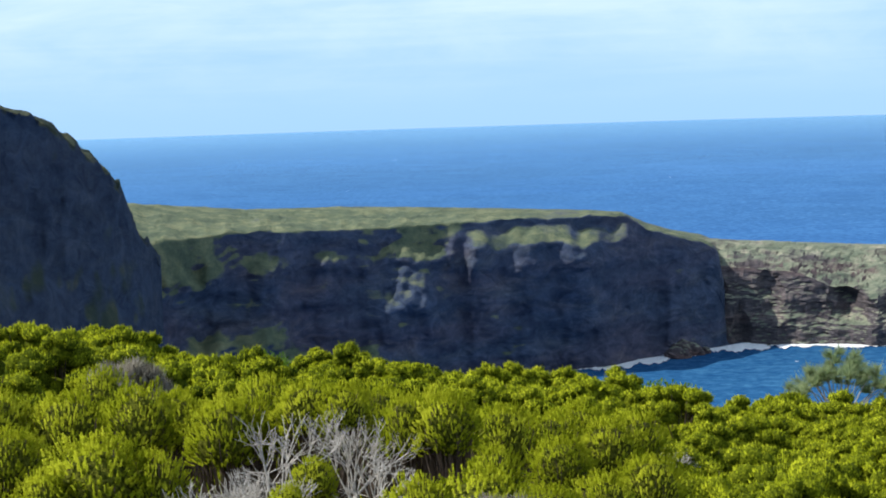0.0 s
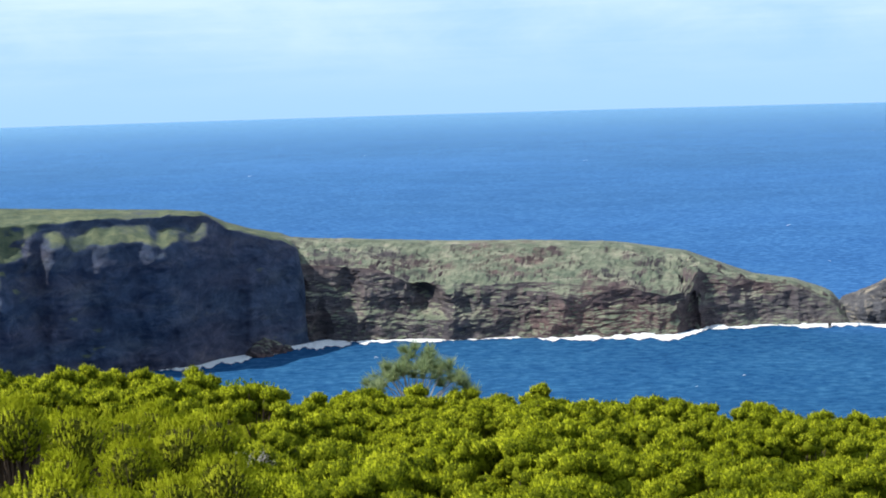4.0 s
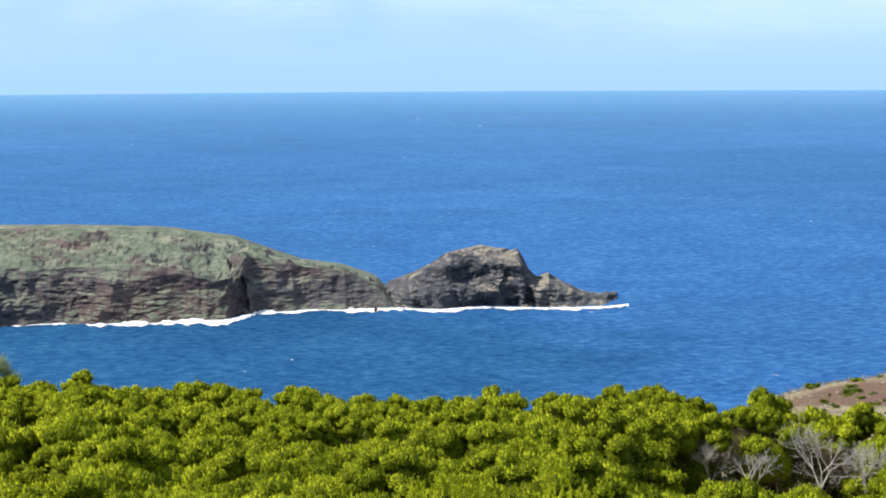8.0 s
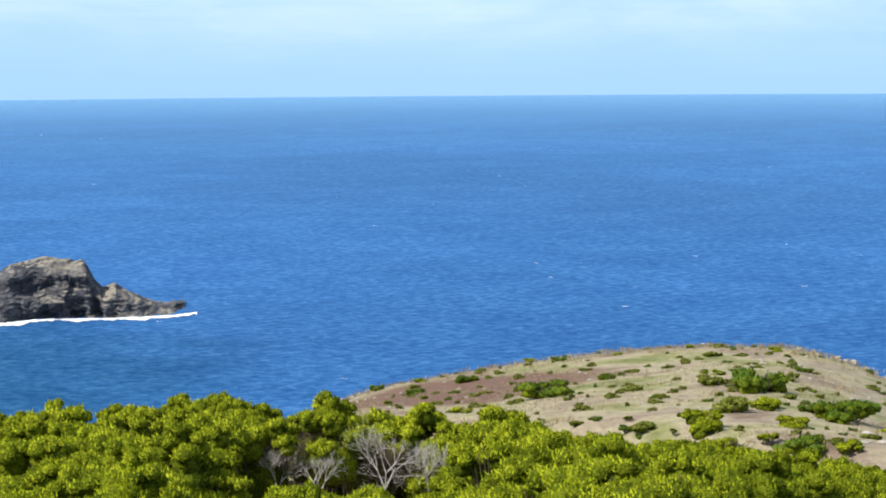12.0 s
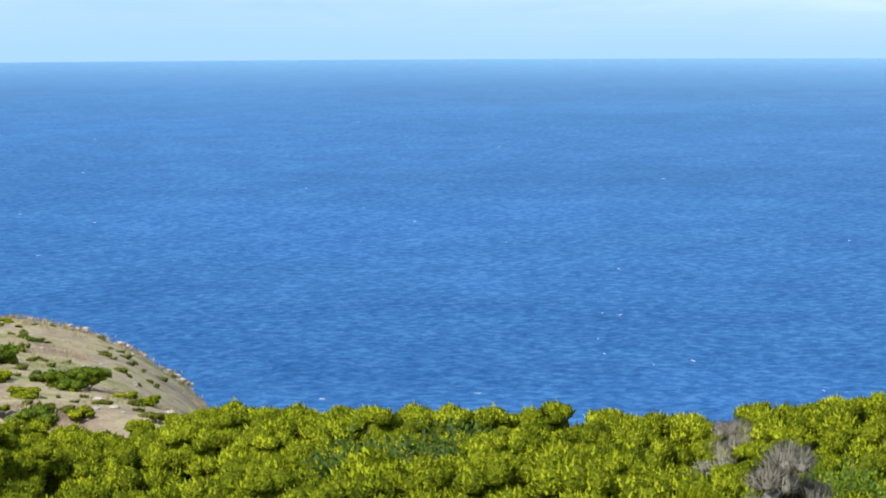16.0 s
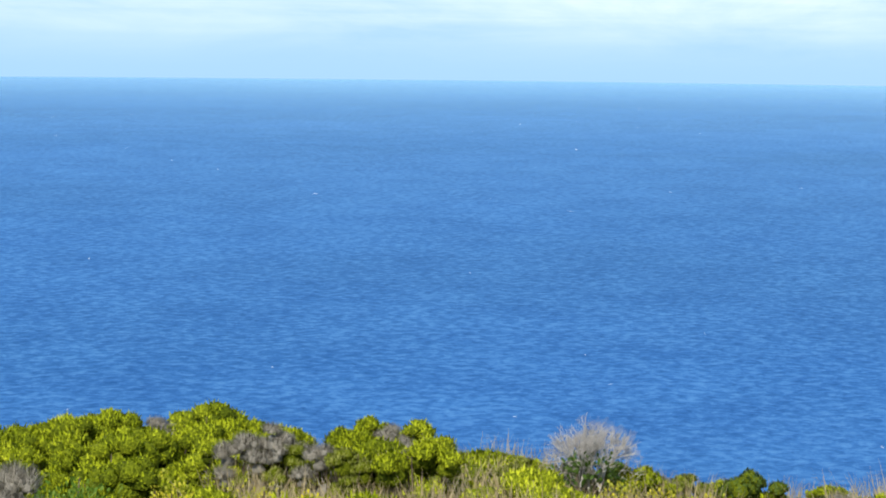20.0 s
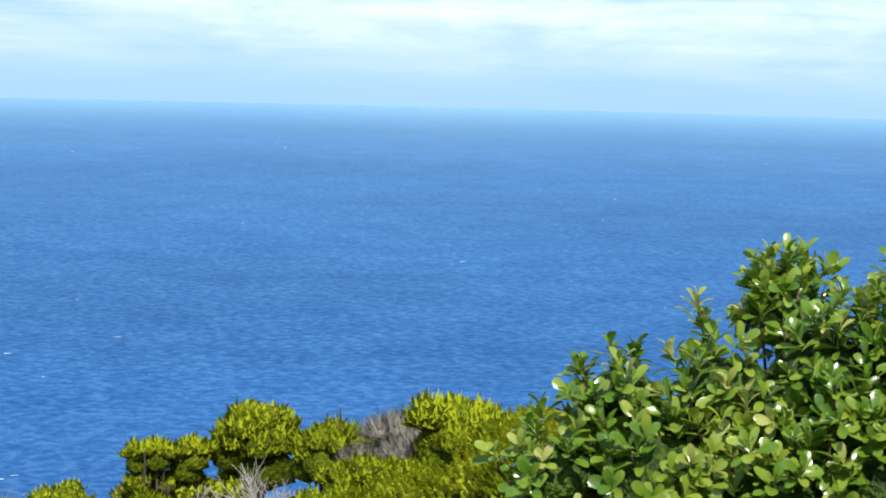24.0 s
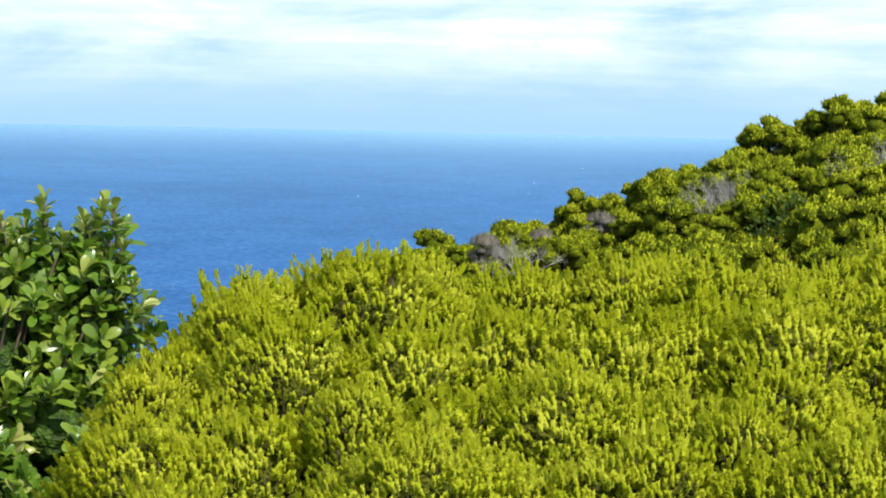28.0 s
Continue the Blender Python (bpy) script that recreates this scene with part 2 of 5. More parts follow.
ROCK_SHADE = rock_material("shaded_overgrown_cliff", (0.026, 0.041, 0.074), (0.038, 0.056, 0.094), (0.06, 0.078, 0.108), (1.08, 0.98, 0.92), 1.10, 1.40,
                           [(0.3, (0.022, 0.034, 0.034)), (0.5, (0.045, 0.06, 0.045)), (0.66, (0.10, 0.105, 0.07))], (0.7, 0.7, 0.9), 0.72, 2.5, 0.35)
ROCK_NORTH = rock_material("ash_and_basalt_headland", (0.070, 0.067, 0.079), (0.102, 0.092, 0.10), (0.152, 0.131, 0.132), (1.25, 0.98, 0.90), 1.31, 1.47,
                           [(0.3, (0.075, 0.10, 0.085)), (0.44, (0.145, 0.175, 0.128)), (0.54, (0.22, 0.24, 0.175)), (0.68, (0.38, 0.355, 0.28))], (0.6, 0.6, 2.2), 0.62, 3.0)
ROCK_ISLET = rock_material("black_lava_islet", (0.050, 0.056, 0.072), (0.094, 0.096, 0.108), (0.165, 0.16, 0.162), (1.06, 1.0, 0.94), 1.40, 1.56,
                           [(0.3, (0.22, 0.20, 0.15)), (0.5, (0.34, 0.30, 0.235)), (0.66, (0.44, 0.40, 0.33))], (0.5, 0.5, 2.6), 0.58, 3.5)

# hillside: dry soil, straw and low plants
SOIL, n, l, b = material("dry_hillside_soil", 0.95, 0.1)
n1 = noise_node(n, l, 0.45, 8.0, 0.65)
n2 = noise_node(n, l, 6.0, 6.0, 0.7)
s1 = ramp_node(n, l, n1.outputs["Fac"], [(0.30, (0.17, 0.115, 0.085)), (0.41, (0.27, 0.215, 0.16)), (0.50, (0.36, 0.31, 0.21)), (0.58, (0.24, 0.235, 0.11)), (0.68, (0.15, 0.165, 0.06))])
s2 = ramp_node(n, l, n2.outputs["Fac"], [(0.3, (0.7, 0.7, 0.7)), (0.7, (1.25, 1.25, 1.2))])
# a patch of bare reddish earth on the knoll's shoulder
co, off, away = n.new("ShaderNodeTexCoord"), n.new("ShaderNodeVectorMath"), n.new("ShaderNodeMath")
off.operation = "DISTANCE"
off.inputs[1].default_value = (24.6, 34.6, -6.9)
l.new(co.outputs["Object"], off.inputs[0])
away.operation = "MULTIPLY_ADD"
l.new(n1.outputs["Fac"], away.inputs[0])
away.inputs[1].default_value = 7.0
l.new(off.outputs["Value"], away.inputs[2])
bare = ramp_node(n, l, away.outputs[0], [(0.0, (1, 1, 1)), (1.0, (0, 0, 0))])
rng_b = n.new("ShaderNodeMapRange")
rng_b.inputs["From Min"].default_value, rng_b.inputs["From Max"].default_value = 6.2, 7.4
l.new(away.outputs[0], rng_b.inputs["Value"])
l.new(rng_b.outputs[0], bare.inputs[0])
earth = mix_node(n, l, bare.outputs[0], s1.outputs[0], (0.17, 0.105, 0.08))
# dark litter off the knoll; its colour also carries the scrub's understory shade
open_ground, far = n.new("ShaderNodeMapRange"), n.new("ShaderNodeVectorMath")
far.operation = "DISTANCE"
far.inputs[1].default_value = (27.5, 30.5, -6.5)
l.new(co.outputs["Object"], far.inputs[0])
open_ground.inputs["From Min"].default_value, open_ground.inputs["From Max"].default_value = 13.5, 15.5
l.new(far.outputs["Value"], open_ground.inputs["Value"])
litter_shade = mix_node(n, l, open_ground.outputs[0], earth, (0.085, 0.065, 0.048))
l.new(mix_node(n, l, 1.0, litter_shade, s2.outputs[0], "MULTIPLY"), b.inputs["Base Color"])
bump_node(n, l, b, n2.outputs["Fac"], 0.7, 0.06)

SEA, n, l, b = material("deep_blue_sea", 1.0, 0.0)
nb = noise_node(n, l, 0.0022, 4.0, 0.55, stretch=(1, 1, 1))
nc = noise_node(n, l, 0.21, 6.0, 0.68, stretch=(1, 1, 1), distort=0.4)
nd = noise_node(n, l, 0.018, 4.0, 0.6)
col = ramp_node(n, l, nb.outputs["Fac"], [(0.35, (0.028, 0.106, 0.276)), (0.65, (0.035, 0.128, 0.333))])
# wave shading put into the colour: pale crests, dark troughs
col2 = ramp_node(n, l, nc.outputs["Fac"], [(0.34, (0.52, 0.64, 0.74)), (0.5, (0.96, 0.98, 1.0)), (0.66, (1.85, 1.48, 1.26))])
col3 = ramp_node(n, l, nd.outputs["Fac"], [(0.35, (0.86, 0.9, 0.94)), (0.65, (1.15, 1.1, 1.06))])
sea_col = mix_node(n, l, 1.0, mix_node(n, l, 1.0, col.outputs[0], col2.outputs[0], "MULTIPLY"), col3.outputs[0], "MULTIPLY")
# calmer, greener water in the headland's lee, the cliffs' reflection painted into its colour
co, lee, near, ns = n.new("ShaderNodeTexCoord"), n.new("ShaderNodeVectorMath"), n.new("ShaderNodeMapRange"), n.new("ShaderNodeMath")
lee.operation = "DISTANCE"
lee.inputs[1].default_value = (190, 740, -118)
l.new(co.outputs["Object"], lee.inputs[0])
ns.operation = "MULTIPLY_ADD"
l.new(nd.outputs["Fac"], ns.inputs[0])
ns.inputs[1].default_value = 160.0
l.new(lee.outputs["Value"], ns.inputs[2])
near.interpolation_type = "SMOOTHSTEP"
near.inputs["From Min"].default_value, near.inputs["From Max"].default_value = 340.0, 200.0
l.new(ns.outputs[0], near.inputs["Value"])
sea_col = mix_node(n, l, near.outputs[0], sea_col, mix_node(n, l, 1.0, sea_col, (0.64, 0.78, 0.70), "MULTIPLY"))
l.new(sea_col, b.inputs["Base Color"])
gloss, lw, mx = n.new("ShaderNodeBsdfGlossy"), n.new("ShaderNodeLayerWeight"), n.new("ShaderNodeMixShader")
gloss.inputs["Roughness"].default_value = 0.25
gloss.inputs["Color"].default_value = (0.52, 0.81, 1.0, 1)
lw.inputs["Blend"].default_value = 0.5
# the sea mirrors the sky more and more towards the horizon
pw = ramp_node(n, l, lw.outputs["Facing"], [(0.84, (0.03,) * 3), (0.91, (0.10,) * 3), (0.946, (0.20,) * 3), (0.963, (0.38,) * 3), (0.9705, (0.64,) * 3), (0.9765, (1.0,) * 3)])
l.new(pw.outputs[0], mx.inputs[0])
l.new(b.outputs[0], mx.inputs[1])
l.new(gloss.outputs[0], mx.inputs[2])
l.new(mx.outputs[0], n["Material Output"].inputs["Surface"])
bp = bump_node(n, l, b, nc.outputs["Fac"], 0.6, 1.0)
l.new(bp.outputs[0], gloss.inputs["Normal"])

FOAM, n, l, b = material("white_surf", 0.8, 0.2)
fo = ramp_node(n, l, noise_node(n, l, 0.5, 5.0).outputs["Fac"], [(0.3, (0.72, 0.78, 0.82)), (0.6, (0.88, 0.90, 0.92))])
l.new(fo.outputs[0], b.inputs["Base Color"])

STONE, n, l, b = material("pale_weathered_stone", 0.9, 0.15)
st1 = noise_node(n, l, 3.0, 6.0)
so = ramp_node(n, l, st1.outputs["Fac"], [(0.3, (0.26, 0.23, 0.19)), (0.6, (0.52, 0.48, 0.42))])
l.new(so.outputs[0], b.inputs["Base Color"])
bump_node(n, l, b, st1.outputs["Fac"], 0.6, 0.05)


# ---- geometry helpers ----
def mesh_of(name, verts, faces, mats, smooth=False, index=None):
    me = bpy.data.meshes.new(name)
    me.from_pydata([tuple(v) for v in verts], [], faces)
    for m in mats if isinstance(mats, (list, tuple)) else [mats]:
        me.materials.append(m)
    if smooth:
        me.polygons.foreach_set("use_smooth", [True] * len(me.polygons))
    if index is not None:
        me.polygons.foreach_set("material_index", index)
    me.update()
    return me


def tri_mesh(name, verts, tris, mat, smooth=False):
    """A mesh from arrays of corners and triangles; corners of six numbers carry their normals."""
    verts, tris = np.asarray(verts, np.float32), np.asarray(tris, np.int32)
    verts, normals = np.ascontiguousarray(verts[:, :3]), verts[:, 3:]
    me = bpy.data.meshes.new(name)
    me.vertices.add(len(verts))
    me.vertices.foreach_set("co", verts.ravel())
    me.loops.add(tris.size)
    me.loops.foreach_set("vertex_index", tris.ravel())
    me.polygons.add(len(tris))
    me.polygons.foreach_set("loop_start", np.arange(0, tris.size, 3, dtype=np.int32))
    me.materials.append(mat)
    me.update(calc_edges=True)
    if smooth:
        me.polygons.foreach_set("use_smooth", [True] * len(tris))
    if normals.size:
        me.normals_split_custom_set_from_vertices(normals / np.linalg.norm(normals, axis=1)[:, None])
    return me


def moved(v, rot, shift):
    """Corners, and normals if they have any, turned and shifted."""
    out = v[:, :3] @ rot.T + np.asarray(shift)
    return np.concatenate([out, v[:, 3:] @ rot.T], 1) if v.shape[1] == 6 else out


def thing(name, label, category, group="", kind="", at=(0, 0, 0)):
    ob = new(name)
    ob.location = at
    return tagged(ob, label, category, group, kind)


def part_of(name, me, parent, label=""):
    ob = new(name, me)
    ob.parent = parent
    return tagged(ob, label)


def grid_mesh(name, pts, mat, smooth=True, wrap=False):
    """A sheet through a grid of places, pts[row][column]."""
    rows, cols = len(pts), len(pts[0])
    verts = [p for row in pts for p in row]
    faces = [(i * cols + j, i * cols + (j + 1) % cols, (i + 1) * cols + (j + 1) % cols, (i + 1) * cols + j)
             for i in range(rows - 1) for j in range(cols if wrap else cols - 1)]
    return mesh_of(name, verts, faces, mat, smooth)


def polar(az, r, z):
    a = radians(az)
    return (r * math.sin(a), r * math.cos(a), z)


def curve(nodes):
    xs, ys = [p[0] for p in nodes], [p[1] for p in nodes]
    return lambda a: float(np.interp(a, xs, ys))


def fbm(p, scale, octaves=5, h=0.8):
    return noise.fractal(Vector(p) / scale, h, 2.0, octaves)


# ---- sea ----
rings = [0, 60, 150, 300, 450, 600, 750, 900, 1100, 1400, 1800, 2400, 3200, 4100, SEA_R]
pts = [[polar(a * 2.5, r, SEA_Z) for a in range(144)] for r in rings]
tagged(new("water", grid_mesh("water", pts, SEA, False, True)), "deep blue open sea with small wind waves", "sea", kind="structure")


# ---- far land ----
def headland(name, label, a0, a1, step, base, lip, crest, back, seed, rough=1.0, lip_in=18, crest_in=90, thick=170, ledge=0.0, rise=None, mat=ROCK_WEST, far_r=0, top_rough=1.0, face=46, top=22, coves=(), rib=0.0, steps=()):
    """A stretch of coast seen from the hill: base gives its distance, lip and crest the angles at which its cliff's edge and its back stand; back: the slope behind the crest."""
    n_az = int((a1 - a0) / step) + 1
    rows = []
    for i in range(face + top + 6):
        row = []
        for k in range(n_az):
            a = a0 + k * step
            r0 = base(a)
            rl, rc = r0 + lip_in, far_r or r0 + lip_in + crest_in
            wob = 0.05 * noise.noise(Vector((a * 2.3, seed, 0))) + 0.02 * noise.noise(Vector((a * 7.0, seed, 1)))
            zl, zc = rl * math.tan(radians(lip(a) + wob)), rc * math.tan(radians(crest(a) + 0.3 * wob))
            zl, zc = max(zl, SEA_Z + 1.5), max(zc, SEA_Z + 2.0)
            x, y, _ = polar(a, r0, 0)
            if i <= face:
                v = i / face
                r, z = r0 + lip_in * v ** 0.9, SEA_Z - 2 + (zl - SEA_Z + 2) * v
                for v0, v1, deep, s0, s1 in steps:
                    side = min(1.0, max(0.0, min(a - s0, s1 - a) / 0.6 + 0.35 * noise.noise(Vector((a * 3.1, v0 * 9, seed)))))
                    rise_v = min(1.0, max(0.0, (v + 0.07 * noise.noise(Vector((a * 1.7, seed, v0))) - v0) / (v1 - v0)))
                    r += deep * side * (rise_v - v) * max(0.1, 0.7 + 0.9 * noise.noise(Vector((a * 0.9, v0 * 7, seed))))
                amp = rough * min(1.0, 0.25 + 6 * (1 - v)) * min(1.0, 0.3 + 8 * v)
                p = (x + seed, y, z * 0.55)
                d = 9.0 * amp * (noise.ridged_multi_fractal(Vector(p) / 42, 0.9, 2.1, 5, 1.0, 2.0) - 1.0)
                d += 3.0 * amp * fbm((x + seed, y, z * 1.6), 16, 4) + 1.2 * amp * fbm((x, y + seed, z * 4.0), 5, 3)
                d += ledge * 5 * math.sin(z * 0.5 + 2.6 * fbm((x + seed, y, 0), 60, 3)) * min(1, 4 * (1 - v))
                if rib:
                    d += rib * min(1.0, 3 * (1 - v) + 0.3) * (noise.noise(Vector((x, y, z * 0.9 + seed)) / 62) + 0.6 * noise.noise(Vector((x, y, z * 0.8)) / 24))
                for ca, cw, v0, v1, deep in coves:
                    e = ((a - ca) / cw + 0.5 * fbm((x, y, z), 14, 3)) ** 2 + (2 * (v - v0) / (v1 - v0) - 1 + 0.5 * fbm((y, x, z), 14, 3)) ** 2
                    d -= deep * max(0.0, 1 - e) ** 0.6
                row.append(polar(a, r - d, z + (0.7 * fbm(p, 9, 3) * amp if i else 0)))
            elif i <= face + top:
                v = (i - face) / top
                k_up = rise(a) if rise else 0.85
                r, z = rl + (rc - rl) * v, zl + (zc - zl) * v ** k_up
                d = top_rough * (2.2 * fbm((x + seed, y + r, 0), 16, 4) + 0.9 * fbm((x, y + r, seed), 4.5, 3)) * min(1, 3 * (1 - v) + 0.25)
                row.append(polar(a, r, z + 0.75 * d))
            else:
                v = (i - face - top) / 5
                r, z = rc + thick * v, zc + back * thick * v
                row.append(polar(a, r, SEA_Z - 4 if v >= 1 else z))
        rows.append(row)
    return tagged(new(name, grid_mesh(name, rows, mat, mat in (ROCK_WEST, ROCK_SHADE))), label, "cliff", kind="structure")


WEST_BASE = curve([(-26, 560), (-14, 640), (-8, 730), (-4, 775), (0, 800), (4, 829), (6.4, 862), (8.2, 893), (10, 905)])
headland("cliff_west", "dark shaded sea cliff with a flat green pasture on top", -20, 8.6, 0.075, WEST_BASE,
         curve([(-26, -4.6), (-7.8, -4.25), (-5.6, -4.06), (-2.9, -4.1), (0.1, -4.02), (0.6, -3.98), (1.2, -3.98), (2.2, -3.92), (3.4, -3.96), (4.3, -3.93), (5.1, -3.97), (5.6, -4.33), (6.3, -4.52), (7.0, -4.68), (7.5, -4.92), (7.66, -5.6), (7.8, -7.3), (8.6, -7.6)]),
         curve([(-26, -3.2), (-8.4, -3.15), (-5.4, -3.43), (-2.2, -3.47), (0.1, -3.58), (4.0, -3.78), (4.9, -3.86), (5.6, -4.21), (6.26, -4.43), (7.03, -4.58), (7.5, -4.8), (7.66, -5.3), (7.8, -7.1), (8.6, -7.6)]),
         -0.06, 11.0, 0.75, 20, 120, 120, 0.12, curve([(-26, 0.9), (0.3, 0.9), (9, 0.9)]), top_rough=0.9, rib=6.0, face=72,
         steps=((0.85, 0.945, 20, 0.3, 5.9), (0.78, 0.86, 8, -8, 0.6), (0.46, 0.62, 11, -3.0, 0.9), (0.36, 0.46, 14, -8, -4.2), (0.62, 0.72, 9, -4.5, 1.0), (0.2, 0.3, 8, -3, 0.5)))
headland("cliff_north", "long low rocky headland with grey-green scrub on its back", 7.0, 22.9, 0.06,
         curve([(7.0, 898), (8.9, 893), (11, 890), (11.6, 884), (13.6, 887), (17.4, 881), (18.0, 884), (18.7, 908), (20, 916), (22.4, 918)]),
         curve([(7.0, -5.3), (9.7, -5.58), (10.6, -6.0), (12.2, -6.13), (14.1, -6.04), (16.7, -6.3), (17.6, -6.5), (18.1, -6.45), (18.5, -5.85), (20, -6.13), (21.1, -6.28), (22.2, -6.75), (22.9, -7.4)]),
         curve([(7.0, -4.6), (8.7, -4.72), (11.9, -4.88), (13.8, -4.91), (16.3, -5.02), (18.2, -5.33), (18.8, -5.57), (20, -6.03), (21.1, -6.2), (22.1, -6.55), (22.35, -6.75), (22.9, -7.5)]),
         -0.08, 57.0, 0.8, 16, 75, 110, 0.12, None, ROCK_NORTH, 982, 1.4, 60, 26,
         ((11.1, 0.6, 0.45, 1.05, 8), (12.1, 0.4, 0.5, 1.1, 5), (18.25, 0.42, -0.5, 1.0, 11), (8.9, 0.45, 0.4, 1.1, 4), (8.15, 0.25, -0.2, 0.5, 6), (14.0, 0.3, 0.1, 0.6, 3)), rib=4.0)
headland("islet", "dark basalt islet with a pale grassy cap", 21.9, 28.72, 0.04,
         curve([(21.9, 918), (23.5, 911), (25, 918), (26.7, 915), (28.4, 920), (29.0, 945)]),
         curve([(21.9, -7.3), (22.8, -6.7), (23.6, -6.25), (24.0, -5.99), (25.0, -5.83), (26.05, -5.88), (26.3, -6.35), (26.5, -6.6), (26.85, -6.5), (27.5, -6.8), (28.3, -7.05), (28.8, -7.3), (29, -7.3)]),
         curve([(21.9, -7.3), (22.4, -6.56), (23.2, -6.28), (24.0, -5.8), (24.6, -5.66), (25.0, -5.57), (25.5, -5.66), (26.0, -5.78), (26.3, -6.28), (26.5, -6.47), (26.85, -6.36), (27.45, -6.7), (28.2, -7.0), (28.8, -7.2), (29, -7.35)]),
         -0.3, 93.0, 1.3, 20, 16, 60, 0.4, None, ROCK_ISLET, 0, 1.3, 56, 16, ((25.75, 0.3, 0.0, 0.8, 5), (26.35, 0.2, 0.0, 0.7, 6), (24.9, 0.22, 0.35, 0.8, 4)), rib=3.0)
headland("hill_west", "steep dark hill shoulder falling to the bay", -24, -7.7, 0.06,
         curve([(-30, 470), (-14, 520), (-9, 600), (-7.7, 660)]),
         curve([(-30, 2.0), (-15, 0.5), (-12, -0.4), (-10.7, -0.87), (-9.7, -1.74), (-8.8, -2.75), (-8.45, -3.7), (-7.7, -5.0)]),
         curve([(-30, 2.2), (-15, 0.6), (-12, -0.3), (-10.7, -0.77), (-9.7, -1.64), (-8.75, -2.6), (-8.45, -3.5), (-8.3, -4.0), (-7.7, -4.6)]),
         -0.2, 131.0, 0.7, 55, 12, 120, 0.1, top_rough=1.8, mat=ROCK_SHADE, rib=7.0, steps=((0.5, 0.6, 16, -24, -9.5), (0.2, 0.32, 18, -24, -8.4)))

# boulders fallen at the foot of the west cliff
for k, (az, dr, q) in enumerate(((6.35, -6, 6.5), (6.55, -9, 5.0), (6.75, -4, 7.0), (6.95, -8, 4.0), (6.2, -3, 4.5), (7.15, -6, 3.5), (6.5, 1, 8.0))):
    bx, by, _ = polar(az, WEST_BASE(az) + dr, 0)
    bm = bmesh.new()
    bmesh.ops.create_icosphere(bm, subdivisions=3, radius=q)
    for v in bm.verts:
        v.co *= 1 + 0.35 * noise.noise(v.co / (q * 0.8) + Vector((k * 7, 0, 0))) + 0.15 * noise.noise(v.co / (q * 0.3))
        v.co.z *= 0.85
    me = bpy.data.meshes.new("boulder")
    bm.to_mesh(me)
    bm.free()
    me.materials.append(ROCK_NORTH)
    ob = new("boulder", me)
    ob.scale = (0.62, 0.62, 0.62)
    ob.location = (bx, by, SEA_Z + q * 0.22)
    tagged(ob, "brown lava boulder in the surf below the cliff", "boulder", "boulders below the cliff")

# surf along the foot of the cliffs, and whitecaps out at sea
rng = np.random.default_rng(21)


def surf(name, a0, a1, base, width, seed):
    rows = []
    n_az = int((a1 - a0) / 0.02)
    for i in range(7):
        row = []
        for k in range(n_az + 1):
            a = a0 + (a1 - a0) * k / n_az
            x, y, _ = polar(a, base(a), 0)
            w = width * max(0.02, 0.55 + 1.9 * fbm((x + seed, y, 0), 30, 5, 0.6))
            jag = 5.0 * fbm((x, y, seed + 0.15 * i), 5, 4)
            h = (max(0.0, fbm((x, seed, y), 9, 4)) * 1.4 + max(0.0, fbm((x, seed + 5, y), 40, 4) - 0.55) * 5.0) * max(0, 1 - abs(i - 4) / 2.5)
            row.append(polar(a, base(a) + 5 - (w + 6) * (6 - i) / 6 * 1.0 + (jag if i < 5 else 0), SEA_Z + 0.25 + h))
        rows.append(row)
    tagged(new(name, grid_mesh(name, rows, FOAM)), "white surf breaking along the foot of the cliffs", "surf", kind="structure")


surf("water_surf_west", 3.6, 8.9, WEST_BASE, 13, 3)
surf("water_surf_north", 8.8, 18.3, curve([(8.8, 893), (11, 890), (11.6, 884), (13.6, 887), (17.4, 881), (18.3, 890)]), 8, 8)
surf("water_surf_far", 18.3, 22.2, curve([(18.3, 893), (18.7, 906), (20, 914), (22.4, 916)]), 5, 14)
surf("water_surf_islet", 22.0, 29.05, curve([(21.9, 916), (23.5, 909), (25, 916), (26.7, 913), (28.4, 918), (29.3, 930)]), 6, 19)
caps = []
for k in range(260):
    az, r = rng.uniform(-14, 140), 480 * (3300 / 480) ** rng.uniform(0, 1)
    c = np.array(polar(az, r, SEA_Z + 0.35))
    ln, wd = rng.uniform(0.4, 1.0) ** 2 * 1.3 * (1 + r / 1800), rng.uniform(0.14, 0.42) * (1 + r / 1300)
    a = radians(az) + rng.normal(0, 0.35)
    ex, ey = np.array([math.cos(a), -math.sin(a), 0]), np.array([math.sin(a), math.cos(a), 0])
    ring = [c + ex * ln * math.cos(q) * rng.uniform(0.7, 1.2) + ey * wd * math.sin(q) * rng.uniform(0.5, 1.2) for q in np.arange(7) * 2 * math.pi / 7]
    caps.append((np.array([c + np.array([0, 0, 0.06])] + ring), np.array([(0, 1 + j, 1 + (j + 1) % 7) for j in range(7)])))


